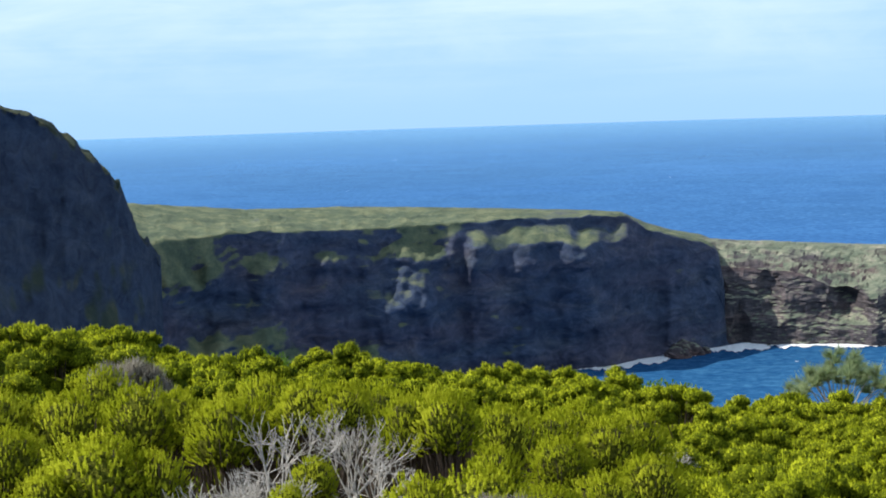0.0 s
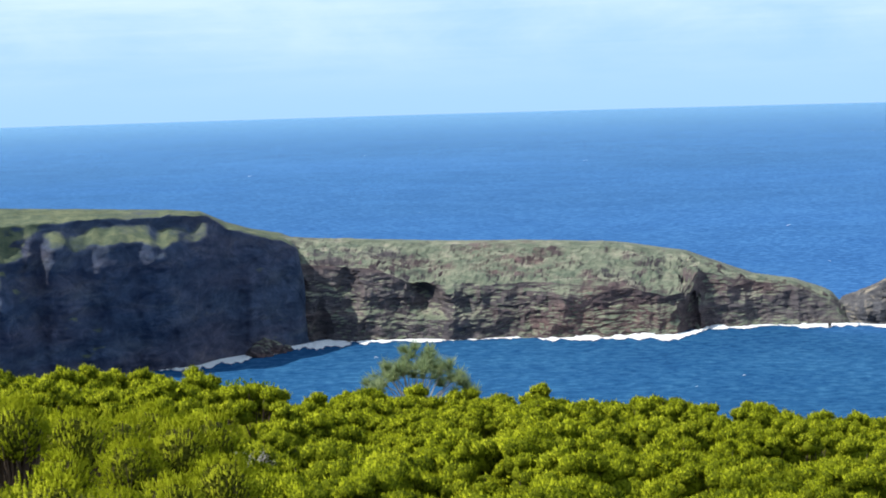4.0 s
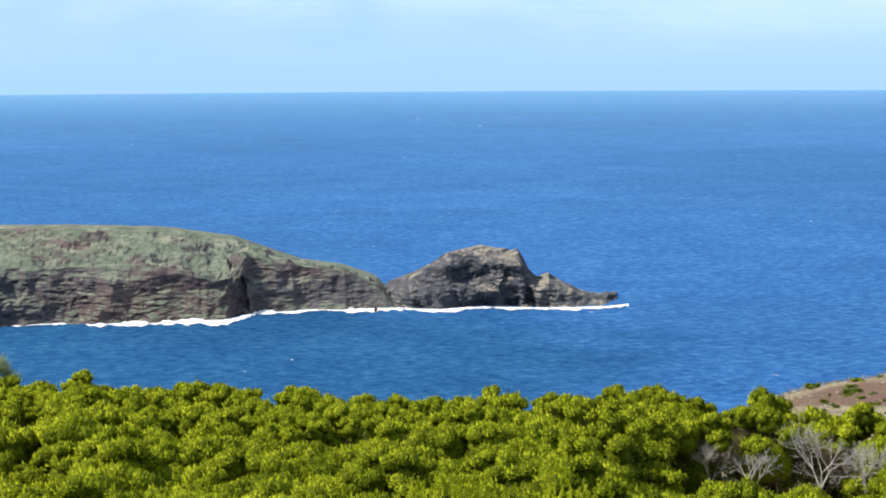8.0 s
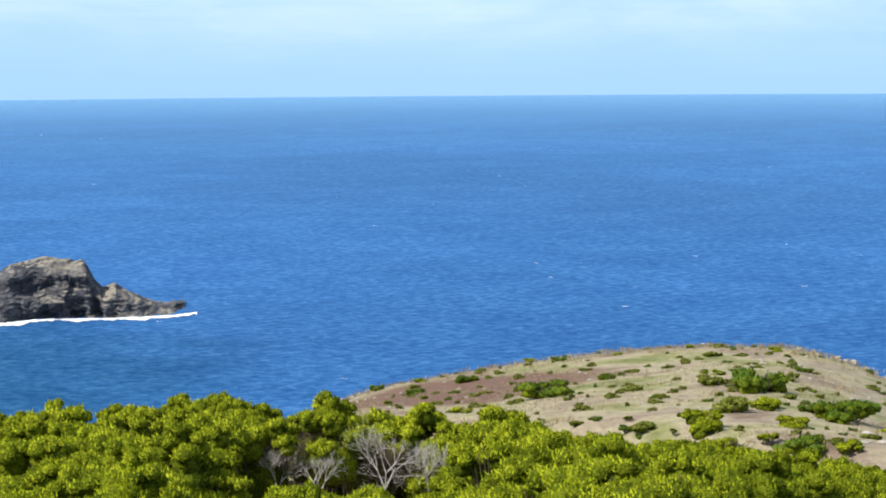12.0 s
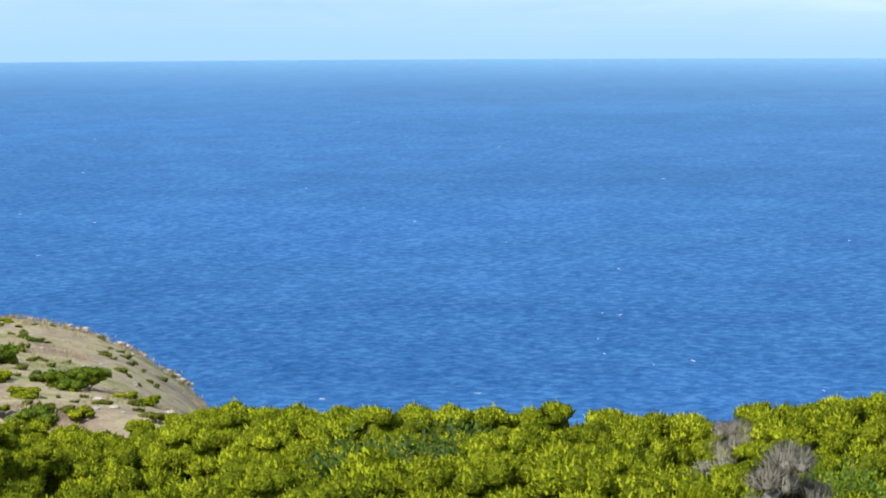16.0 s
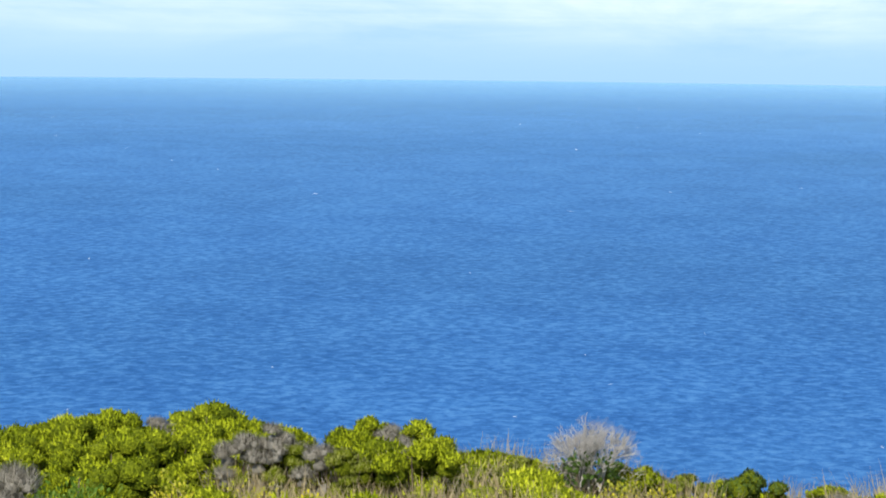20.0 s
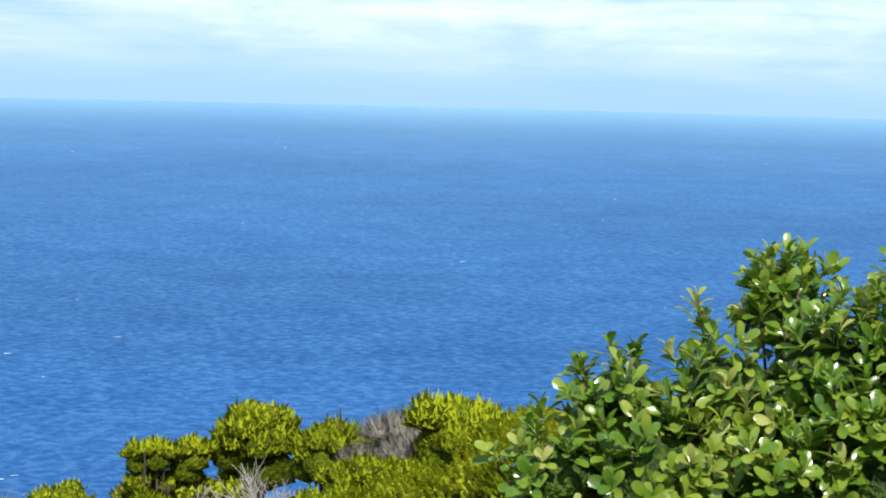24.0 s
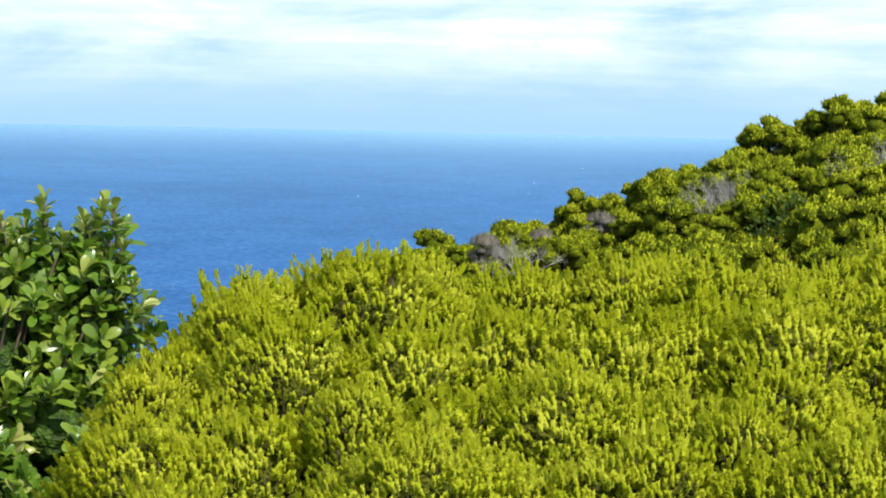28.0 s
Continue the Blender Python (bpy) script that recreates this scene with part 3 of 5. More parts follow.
# ---- near hillside ----
EDGE_EL = curve([(-40, -4.0), (-12, -5.9), (-7.7, -6.85), (-3.6, -7.45), (0, -7.95), (8, -8.5), (12.7, -8.95), (19, -9.55), (23.4, -9.8), (26.5, -9.6), (32.5, -9.6), (35, -10.3), (38, -10.65), (43, -10.9), (46, -11.1), (57, -11.0), (64, -11.2), (67, -10.65), (72, -10.5), (75, -10.9), (79, -11.1), (82, -11.6), (86, -12.1), (92, -11.7), (94.5, -10.7), (98, -10.1), (102, -9.7), (105, -9.2), (112, -8.5), (117.4, -5.9), (119, -5.6), (120.3, -4.5), (121.6, -4.5), (122.8, -4.8), (125, -4.6), (127.3, -4.1), (129.4, -4.1), (132.4, -4.1), (134, -3.2), (138, -2.7), (150, 1.0), (180, 6.0), (320, -4.0)])
EDGE_R = curve([(-40, 24), (-12, 30), (0, 39), (12, 42), (24, 40), (33, 34), (43, 29), (50, 27), (60, 23), (72, 24), (80, 19), (86, 19), (92, 13.5), (98, 12), (105, 10.5), (112, 8.5), (118, 7), (121, 6.5), (138, 6.5), (150, 7), (180, 10), (320, 24)])
NEAR_Z = curve([(-40, -2.4), (95, -2.4), (105, -1.9), (112, -1.4), (118, -0.9), (125, -0.78), (138, -0.6), (160, -0.3), (200, -0.4), (320, -2.4)])
FAR_EL = curve([(30.5, -11.5), (31.6, -10.2), (32.6, -9.66), (34.5, -9.1), (37.2, -8.68), (38.7, -8.43), (41, -8.27), (43.1, -8.12), (45.2, -8.09), (46.9, -8.48), (48.1, -8.96), (49.1, -9.62), (50.1, -10.4), (51.2, -11.8), (52, -14), (120, -8), (124, -5.6), (125.2, -4.7), (126.2, -3.7), (127.5, -3.7), (128.4, -3.75), (129.6, -3.05), (131.6, -2.35), (132.4, -1.75), (134.6, -1.25), (135.7, -1.15), (136.3, -0.6), (137.9, 0.1), (150, 4)])
KNOLL_R, HILL_R = 47.0, 40.0
SHRUB = 1.25


def canopy(r, az):
    """Height of the scrub's top, or of the bare ground where no scrub grows."""
    az = (az + 40) % 360 - 40
    re = EDGE_R(az)
    ze = re * math.tan(radians(EDGE_EL(az)))
    zn = NEAR_Z(az)
    if r <= 4.0:
        return zn
    if r <= re:
        v = (r - 4.0) / max(re - 4.0, 0.1)
        return zn + (ze - zn) * v
    if 30.5 < az < 52:
        zf = KNOLL_R * math.tan(radians(FAR_EL(az)))
        if r <= KNOLL_R:
            v = (r - re) / (KNOLL_R - re)
            return ze + (zf - ze) * (v + 0.35 * v * (1 - v))
        return zf - 0.9 * (r - KNOLL_R)
    if az > 120:
        zf = HILL_R * math.tan(radians(FAR_EL(min(az, 150))))
        if r <= HILL_R:
            v = (r - re) / (HILL_R - re)
            return ze + (zf - ze) * v - 5.5 * v * (1 - v)
        return zf - 0.5 * (r - HILL_R)
    return ze - 0.55 * (r - re)


def cover(r, az):
    """1 where scrub stands, 0 on the bare knoll."""
    if 30.5 < az < 52 and r > EDGE_R(az) + 0.5:
        return max(0.0, 1 - (r - EDGE_R(az) - 0.5) / 2.5)
    return 1.0


def ground_z(r, az):
    x, y, _ = polar(az, r, 0)
    z = canopy(r, az) - SHRUB * cover(r, az) + 0.12 * fbm((x, y, 0), 6, 4)
    if r < 4:
        q = r / 4
        z = -1.75 + (z + 1.75) * q * q * (3 - 2 * q)
    return max(z, SEA_Z - 6)


rings = [0.0, 1.5, 3] + [3 + 0.9 * k for k in range(1, 56)] + [54, 56, 60, 70, 85, 105, 130, 160, 200, 260]
pts = [[polar(a * 0.75, r, ground_z(r, a * 0.75)) for a in range(480)] for r in rings]
tagged(new("ground", grid_mesh("ground", pts, SOIL, True, True)), "dry hillside of soil and straw under the scrub", "hillside", kind="structure")


# ---- scrub ----
def frames_of(rng, ax):
    side = np.cross(ax, rng.normal(0, 1, ax.shape))
    side /= np.linalg.norm(side, axis=1)[:, None]
    return side, np.cross(ax, side)


def sphere_dirs(rng, count, low):
    zz, ph = rng.uniform(low, 1.0, count), rng.uniform(0, 2 * math.pi, count)
    rr = np.sqrt(np.maximum(0, 1 - zz * zz))
    return np.stack([rr * np.cos(ph), rr * np.sin(ph), zz], 1)


def facing(v, t, nrm):
    """Corner order turned so that every triangle looks the way of its normals."""
    a, b, c = v[t[:, 0]], v[t[:, 1]], v[t[:, 2]]
    back = (np.cross(b - a, c - a) * nrm[t[:, 2]]).sum(1) < 0
    t = t.copy()
    t[back] = t[back][:, [1, 0, 2]]
    return np.concatenate([v, nrm], 1), t


def tufts(rng, centre, radius, count, length, width, low=-0.35, upness=0.4, squash=0.85):
    """Short pointed blades over a rounded head, shaded as one soft surface."""
    d = sphere_dirs(rng, count, low)
    root = centre + d * np.array([1, 1, squash]) * radius * rng.uniform(0.78, 1.0, (count, 1))
    ax = d * (1 - upness) + np.array([0, 0, upness]) + rng.normal(0, 0.2, (count, 3))
    ax /= np.linalg.norm(ax, axis=1)[:, None]
    ln, wd = length * rng.uniform(0.5, 1.3, (count, 1)), width * rng.uniform(0.7, 1.3, (count, 1))
    s, _ = frames_of(rng, ax)
    v = np.stack([root + s * wd * 0.6, root - s * wd * 0.6, root + ax * ln], 1).reshape(-1, 3)
    nrm = np.repeat(d * 0.85 + np.array([0, 0, 0.25]) + rng.normal(0, 0.13, (count, 3)), 3, 0)
    return facing(v, np.arange(len(v)).reshape(-1, 3), nrm)


def sprigs_at(rng, root, d, length, width, upness=0.8, whorls=8, each=5):
    """Upright heather sprigs from given roots: whorls of short blunt leaves close round a stalk."""
    count = len(root)
    ax = d * (1 - upness) + np.array([0, 0, upness]) + rng.normal(0, 0.09, (count, 3))
    ax /= np.linalg.norm(ax, axis=1)[:, None]
    ln = length * rng.uniform(0.6, 1.3, (count, 1))
    s, o = frames_of(rng, ax)
    out, nrm = [], []
    for k in range(whorls):
        h = (k + 0.6) / whorls
        for j in range(each):
            q = 2 * math.pi * (j + 0.5 * (k % 2)) / each + rng.uniform(-0.3, 0.3, (count, 1))
            rad = s * np.cos(q) + o * np.sin(q)
            foot = root + ax * ln * h
            tip = foot + (rad * (1.0 - 0.35 * h) + ax * (0.55 + 0.6 * h)) * width * 0.55 * rng.uniform(0.75, 1.25, (count, 1))
            wide = np.cross(rad, ax) * width * 0.33
            out.append(np.stack([foot + wide, foot - wide, tip], 1))
            n3 = rad * 0.45 + d * 0.65 + ax * (0.1 + 0.3 * h)
            nrm.append(np.stack([n3, n3, n3], 1))
    v, nrm = np.stack(out, 1).reshape(-1, 3), np.stack(nrm, 1).reshape(-1, 3)
    return facing(v, np.arange(len(v)).reshape(-1, 3), nrm)


def blob(rng, centre, radius, squash=0.85, around=7):
    """A lumpy closed core."""
    levels = ((0.8, around), (0.25, around), (-0.35, around))
    v, t = [(0, 0, 1.0)], []
    for i, (zz, k) in enumerate(levels):
        for j in range(k):
            a = 2 * math.pi * (j + 0.5 * i) / k
            s = math.sqrt(1 - zz * zz) * rng.uniform(0.86, 1.12)
            v.append((s * math.cos(a), s * math.sin(a), zz * rng.uniform(0.9, 1.1)))
    v.append((0, 0, -0.7))
    for j in range(around):
        k = (j + 1) % around
        t.append((0, 1 + j, 1 + k))
        for i in range(2):
            a, b = 1 + i * around, 1 + (i + 1) * around
            t += [(a + j, b + j, a + k), (a + k, b + j, b + k)]
        t.append((1 + 2 * around + j, 1 + 3 * around, 1 + 2 * around + k))
    return np.array(v) * np.array([1, 1, squash]) * radius + centre, np.array(t)


def joined(pieces):
    vs, ts, base = [], [], 0
    for v, t in pieces:
        vs.append(v), ts.append(t + base)
        base += len(v)
    return np.concatenate(vs), np.concatenate(ts)


def stick(a, b, ra, rb, sides=4):
    a, b = np.array(a, float), np.array(b, float)
    ax = (b - a) / (np.linalg.norm(b - a) + 1e-9)
    s = np.cross(ax, (0.3, 0.9, 0.2))
    s /= np.linalg.norm(s)
    o = np.cross(ax, s)
    v = [c + (s * math.cos(2 * math.pi * k / sides) + o * math.sin(2 * math.pi * k / sides)) * r for c, r in ((a, ra), (b, rb)) for k in range(sides)]
    t = []
    for k in range(sides):
        m = (k + 1) % sides
        t += [(k, m, sides + k), (m, sides + m, sides + k)]
    return np.array(v), np.array(t)


def limbs(rng, foot, tips, r0=0.035, wander=0.1, sides=4):
    """Crooked stems from a foot to each tip, thinning on the way."""
    out = []
    for tip in tips:
        prev, n_seg = np.array(foot, float), 3
        for k in range(1, n_seg + 1):
            q = k / n_seg
            nxt = np.array(foot) * (1 - q) + np.array(tip) * q + (rng.normal(0, wander, 3) * (1 - q) if k < n_seg else 0)
            out.append(stick(prev, nxt, r0 * (1 - 0.75 * (q - 1 / n_seg)), r0 * (1 - 0.75 * q), sides))
            prev = nxt
    return joined(out)


def twiggy(rng, foot, height, spread, depth=4, r0=0.03, sides=3):
    """A bare forking bush."""
    out = []

    def grow(p, d, ln, r, n):
        q = p + d * ln
        out.append(stick(p, q, r, r * 0.7, sides))
        if n:
            for _ in range(3 if n > 1 else 2):
                e = d + rng.normal(0, spread, 3) + np.array([0, 0, 0.1])
                grow(q, e / np.linalg.norm(e), ln * rng.uniform(0.62, 0.85), r * 0.62, n - 1)

    d = np.array([rng.normal(0, 0.4), rng.normal(0, 0.4), 1.0])
    grow(np.array(foot, float), d / np.linalg.norm(d), height * 0.34, r0, depth)
    return joined(out)


def lumps_of(rng, spread, height, count, size):
    """Domes in tiers, each a close bunch of small lumps like a cauliflower."""
    out, tops = [], []
    for k in range(count):
        a, q = k * 2.4 + rng.uniform(-0.5, 0.5), math.sqrt((k + 0.25) / count) * spread
        big = size * rng.uniform(0.75, 1.25)
        c = np.array([q * math.cos(a), q * math.sin(a), height * (1 - 0.26 * (q / spread) ** 2) - 1.25 * big + rng.uniform(-0.26, 0.0)])
        tops.append((c, big))
        for j in range(6):
            d, w = 2.4 * j + rng.uniform(-0.5, 0.5), 0.82 * math.sqrt(j / 5.5)
            r = big * rng.uniform(0.42, 0.62)
            out.append((c + np.array([w * big * math.cos(d), w * big * math.sin(d), big * (0.78 * math.sqrt(max(0.0, 1 - w * w)) + rng.uniform(-0.12, 0.16)) + 0.1 * big]), r))
    return out, tops


def shrub_data(seed, spread=0.5, height=1.4, count=8, size=0.22, dens=60, length=0.10, width=0.06, around=5, skirt=True, full=0.96):
    rng = np.random.default_rng(seed)
    hs, tops = lumps_of(rng, spread, height, max(3, round(count / 2.3)), size * 1.45)
    fol = joined([tufts(rng, c, r, int(dens * (r / size) ** 2 * 2.1), length * 1.05, width * 0.64, -0.4, 0.55, 0.95) for c, r in hs])
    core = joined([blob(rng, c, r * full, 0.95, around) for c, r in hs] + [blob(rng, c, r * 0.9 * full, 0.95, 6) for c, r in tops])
    st = limbs(rng, (0, 0, -0.25), [c for c, r in tops], 0.028)
    # bare crowded twigs inside, under the green
    low = sphere_dirs(rng, 34, -0.2) * np.array([spread * 0.95, spread * 0.95, height * 0.5]) * rng.uniform(0.55, 1, (34, 1)) + np.array([0, 0, height * 0.42])
    twigs = joined([stick(p * np.array([0.72, 0.72, 0.6]), p, 0.010, 0.006, 3) for p in low])
    bed = blob(rng, np.array([0, 0, height * 0.22]), 1.0, 1.0, 7)
    if skirt:
        bed = (bed[0] * np.array([spread * 0.85, spread * 0.85, height * 0.34]) + np.array([0, 0, height * 0.12]), bed[1])
        core = joined([core, bed])
        old = tufts(rng, np.zeros(3), 1.0, 150, 0.11, 0.045, -0.2, 0.3, 1.0)
        fol = joined([fol, (moved(old[0], np.diag([spread * 0.85, spread * 0.85, height * 0.34]), (0, 0, height * 0.34)), old[1])])
    return fol, core, joined([st, twigs])


def shrub_thing(seed, label, leaf=HEATHER, inner=HEATHER_CORE, name="heather_shrub", group="heather scrub on the hillside", **kw):
    fol, core, st = shrub_data(seed, **kw)
    ob = thing(name, label, "shrub", group)
    part_of("crown", tri_mesh("crown", *fol, leaf), ob)
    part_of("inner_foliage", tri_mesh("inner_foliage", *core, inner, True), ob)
    part_of("stem", tri_mesh("stem", *st, TWIG), ob)
    return ob


def placed(az, r, top=None, height=1.4, drop=0.0):
    """Foot of a plant so that its top comes to the scrub's height there."""
    x, y, _ = polar(az, r, 0)
    return x, y, (canopy(r, az) if top is None else top) - height - drop


whitecaps = tagged(new("whitecaps", tri_mesh("whitecaps", *joined(caps), FOAM)), "small white breaking wave crests scattered over the sea", "whitecap", kind="stuff")

rng = np.random.default_rng(7)
# ground kept free of heather: bare wood, other shrubs, dry grass
CLEAR = [(32.2, 29.5, 1.0), (33.6, 29.0, 1.0), (35.0, 28.6, 1.0), (36.2, 28.5, 0.7), (31.5, 32.5, 0.7), (34.3, 31.5, 0.8), (35.6, 31.5, 0.6), (4.2, 26, 0.5), (5.4, 27, 0.4), (57, 20.0, 1.0), (54.8, 20.5, 0.7), (67.7, 17.0, 0.7), (66.0, 15.8, 0.5),
         (71.5, 17.2, 0.8), (73.2, 18.2, 0.5), (74.6, 17.5, 0.9), (78.6, 17, 0.7), (81.6, 18, 0.8), (84.5, 18, 1.1), (88, 17.5, 1.1), (91, 15.5, 1.0), (96, 11.5, 1.3), (99.5, 10.5, 1.1), (103, 9.5, 1.2)]
CLEAR = [(*polar(a, r, 0)[:2], q) for a, r, q in CLEAR]
spots, cells = [], set()
for k in range(30000):
    az = rng.uniform(-17, 141)
    r = math.sqrt(rng.uniform(11 ** 2, 46 ** 2))
    far_hill = az > 121 and 25 < r < 42
    re = EDGE_R(az)
    if not far_hill and (az > 100 or r > re + 0.1 or r < 0.42 * re):
        continue
    if 71.5 < az < 92 and r < 18.3 and rng.uniform() < 0.8:
        continue
    x, y, _ = polar(az, r, 0)
    pitch = 0.74 if 36 < az < 62 else 0.92
    cell = (pitch, int(x // pitch), int(y // pitch))
    if cell in cells or any((x - cx) ** 2 + (y - cy) ** 2 < q * q for cx, cy, q in CLEAR):
        continue
    if 29.8 < az < 37.2 and 26.6 < r < 31.8:
        continue
    if noise.noise(Vector((x, y, 5)) / 3.1) > (0.44 if az > 8 and not 36 < az < 62 else 0.52 if az > 8 else 0.3):
        continue
    cells.add(cell)
    spots.append((r, az, x, y))
spots.sort()
SHRUB_LABEL = "yellow-green tree heather shrub with rounded tufted heads, in the scrub"
HIGH = 1.4
KINDS = [shrub_thing(100 + k, SHRUB_LABEL, spread=0.5 + 0.04 * (k % 4), count=14 + k % 4, size=0.13 + 0.02 * (k % 3), dens=44, length=0.05, width=0.030) for k in range(7)]
NEAR_FLAT = [shrub_data(200 + k, 0.52 + 0.04 * (k % 3), HIGH, 14 + k % 3, 0.13 + 0.02 * (k % 3), 46, 0.045, 0.028) for k in range(6)]
FAR_FLAT = [shrub_data(300 + k, 0.52, HIGH, 13 + k % 3, 0.14, 30, 0.05, 0.034, 4) for k in range(6)]
rest, cores, woods = {}, {}, {}
used = 0
for k, (r, az, x, y) in enumerate(spots):
    s, turn = rng.uniform(0.8, 1.18), rng.uniform(0, 2 * math.pi)
    rim = az < 100 and r > 0.82 * EDGE_R(az)
    z = canopy(r, az) + (0.36 if 36.5 < az < 46 else 0.3 if 46 <= az < 50 else 0.22) + (1.15 if az < 8 and r < 20 else 0.6 if az < 50 else 0.35) * (0.6 if rim else 1.0) * noise.noise(Vector((x, y, 3)) / 2.6) + (rng.uniform(-0.22, 0.08) if rng.uniform() < (0.9 if rim or 36 < az < 62 else 0.62) else rng.uniform(-0.75, -0.3)) - HIGH * s
    if 28.3 < az < 37.0 and r < 27.2:
        z = min(z, r * math.tan(radians(-11.75)) + rng.uniform(-0.2, 0.03) - HIGH * s)
    if az < 5.5 and r < 18.0:
        continue
    if 6.5 < az < 14 and r > 26:
        z -= 0.25
    if 50 < az < 79:
        z += 0.14
    if rim:
        z = min(z, r * math.tan(radians(EDGE_EL(az) + (0.42 if az > 50 else 0.34))) + rng.uniform(-0.2, 0.1) - HIGH * s)
    if az > 121:
        z += 0.1
    if az < 4.5 and 11 < r < 20:
        z -= 0.9
    if k % 6 == 0 and used < 84:
        if used < 7:
            KINDS[used].matrix_world = pose(x, y, z, 0, 0, math.degrees(turn))
        else:
            copy_thing(KINDS[used % 7], pose(x, y, z, rng.uniform(-6, 6), rng.uniform(-6, 6), math.degrees(turn)) @ Matrix.Diagonal((s, s, s, 1)))
        used += 1
        continue
    fol, core, wood = (NEAR_FLAT if r < 27 else FAR_FLAT)[k % 6]
    rot = np.array([[math.cos(turn), -math.sin(turn), 0], [math.sin(turn), math.cos(turn), 0], [0, 0, 1]]) * s
    rest.setdefault(int(az // 20), []).append((moved(fol[0], rot, (x, y, z)), fol[1]))
    cores.setdefault(int(az // 20), []).append((moved(core[0], rot, (x, y, z)), core[1]))
    woods.setdefault(int(az // 20), []).append((moved(wood[0], rot, (x, y, z)), wood[1]))
for key in sorted(rest):
    ob = thing("heather_thicket", "dense yellow-green heather scrub covering the slope", "scrub", kind="stuff")
    part_of("foliage", tri_mesh("foliage", *joined(rest[key]), HEATHER), ob)
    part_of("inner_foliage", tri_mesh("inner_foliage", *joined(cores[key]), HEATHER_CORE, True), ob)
    part_of("stems", tri_mesh("stems", *joined(woods[key]), TWIG), ob)


# ---- close heather and the broad-leaved bush ----
def close_heather(seed, wide=0.30, tall=0.42, height=1.1, count=330, length=0.065, width=0.036, whorls=6, each=5, up=0.58, leaf=HEATHER_BRIGHT):
    """A rounded bush of upright sprigs over bare dark stems; each branch's sprigs are a part."""
    rng = np.random.default_rng(seed)
    ob = thing("heather_shrub", "bright yellow-green tree heather with dense upright sprigs, close by", "shrub", "close heather shrubs")
    d = sphere_dirs(rng, count, -0.4)
    lump = np.array([0.97 + 0.36 * noise.noise(Vector(q) * 3.3 + Vector((seed, 0, 0))) for q in d])[:, None]
    root = d * np.array([wide, wide, tall]) * lump * rng.uniform(0.80, 1.0, (count, 1)) + np.array([0, 0, height - tall - length * 0.7])
    branch = (np.arctan2(d[:, 1], d[:, 0]) / (2 * math.pi) * 5 + 2.5).astype(int) % 5
    branch[d[:, 2] > 0.86] = 5
    for k in range(6):
        m = branch == k
        if m.any():
            part_of("branch_head", tri_mesh("branch_head", *sprigs_at(rng, root[m], d[m], length, width, up, whorls, each), leaf), ob)
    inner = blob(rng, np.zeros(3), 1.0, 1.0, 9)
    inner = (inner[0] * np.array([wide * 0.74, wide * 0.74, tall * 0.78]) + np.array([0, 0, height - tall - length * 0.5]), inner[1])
    part_of("inner_foliage", tri_mesh("inner_foliage", *inner, HEATHER_GAP, True), ob)
    part_of("stem", tri_mesh("stem", *limbs(rng, (0, 0, -0.4), root[::12] * np.array([0.9, 0.9, 0.95]), 0.016, 0.06), TWIG), ob)
    return ob


CLOSE = [close_heather(500 + k, 0.36 + 0.03 * k, 0.44 + 0.04 * (k % 2), count=1000 + 70 * k, length=0.055, width=0.033, whorls=5, each=4, up=0.50) for k in range(4)]
TALL = [close_heather(520 + k, 0.36 + 0.03 * (k % 3), 0.38 + 0.05 * (k % 2), count=1000, length=0.046, width=0.023, whorls=4, each=4, up=0.45, leaf=HEATHER_TALL) for k in range(4)]
n_close = 0
cells = set()
rng = np.random.default_rng(31)
for k in range(900):
    az, r = rng.uniform(116.5, 142), rng.uniform(3.6, 6.9)
    if az < 119 and r > 5.2:
        continue
    x, y, _ = polar(az, r, 0)
    cell = (int(x // 0.40), int(y // 0.40))
    if cell in cells:
        continue
    cells.add(cell)
    if rng.uniform() < 0.24 and r < 5.6:
        continue
    s = rng.uniform(0.5, 0.75) * (1.15 if r > 5 else 1.0)
    z = canopy(r, az) + (0.06 if r > 5 else 0.12) + (rng.uniform(-0.14, 0.06) - (0.22 if rng.uniform() < 0.3 else 0.0) if r < 5.8 else rng.uniform(-0.16, 0.0)) - 1.18 * s
    if n_close < 4:
        CLOSE[n_close].matrix_world = pose(x, y, z, 0, 0, rng.uniform(0, 360)) @ Matrix.Diagonal((s, s, s, 1))
    else:
        copy_thing(CLOSE[n_close % 4], pose(x, y, z, rng.uniform(-7, 7), rng.uniform(-7, 7), rng.uniform(0, 360)) @ Matrix.Diagonal((s, s, s, 1)))
    n_close += 1


def leaf_shape(rng, length, width):
    """An obovate leaf, folded a little along its midrib and bent back, with a rounded tip."""
    v, t = [], []
    shape = ((0.0, 0.12), (0.22, 0.45), (0.45, 0.82), (0.68, 1.0), (0.86, 0.84), (0.97, 0.42))
    for q, w in shape:
        w *= width / 2
        z = 0.10 * length * math.sin(q * 2.2) - 0.14 * length * q * q
        v += [(-w, q * length, z + 0.28 * w), (0, q * length, z), (w, q * length, z + 0.28 * w)]
    for k in range(len(shape) - 1):
        a, b = 3 * k, 3 * k + 3
        t += [(a, a + 1, b), (a + 1, b + 1, b), (a + 1, a + 2, b + 1), (a + 2, b + 2, b + 1)]
    return np.array(v), np.array(t)


YOUNG = leafy("young_leaf", [(0.1, (0.16, 0.24, 0.03)), (0.6, (0.34, 0.40, 0.07)), (1.0, (0.50, 0.52, 0.17))], 3.0, 0.35, 0.3, 0.5)
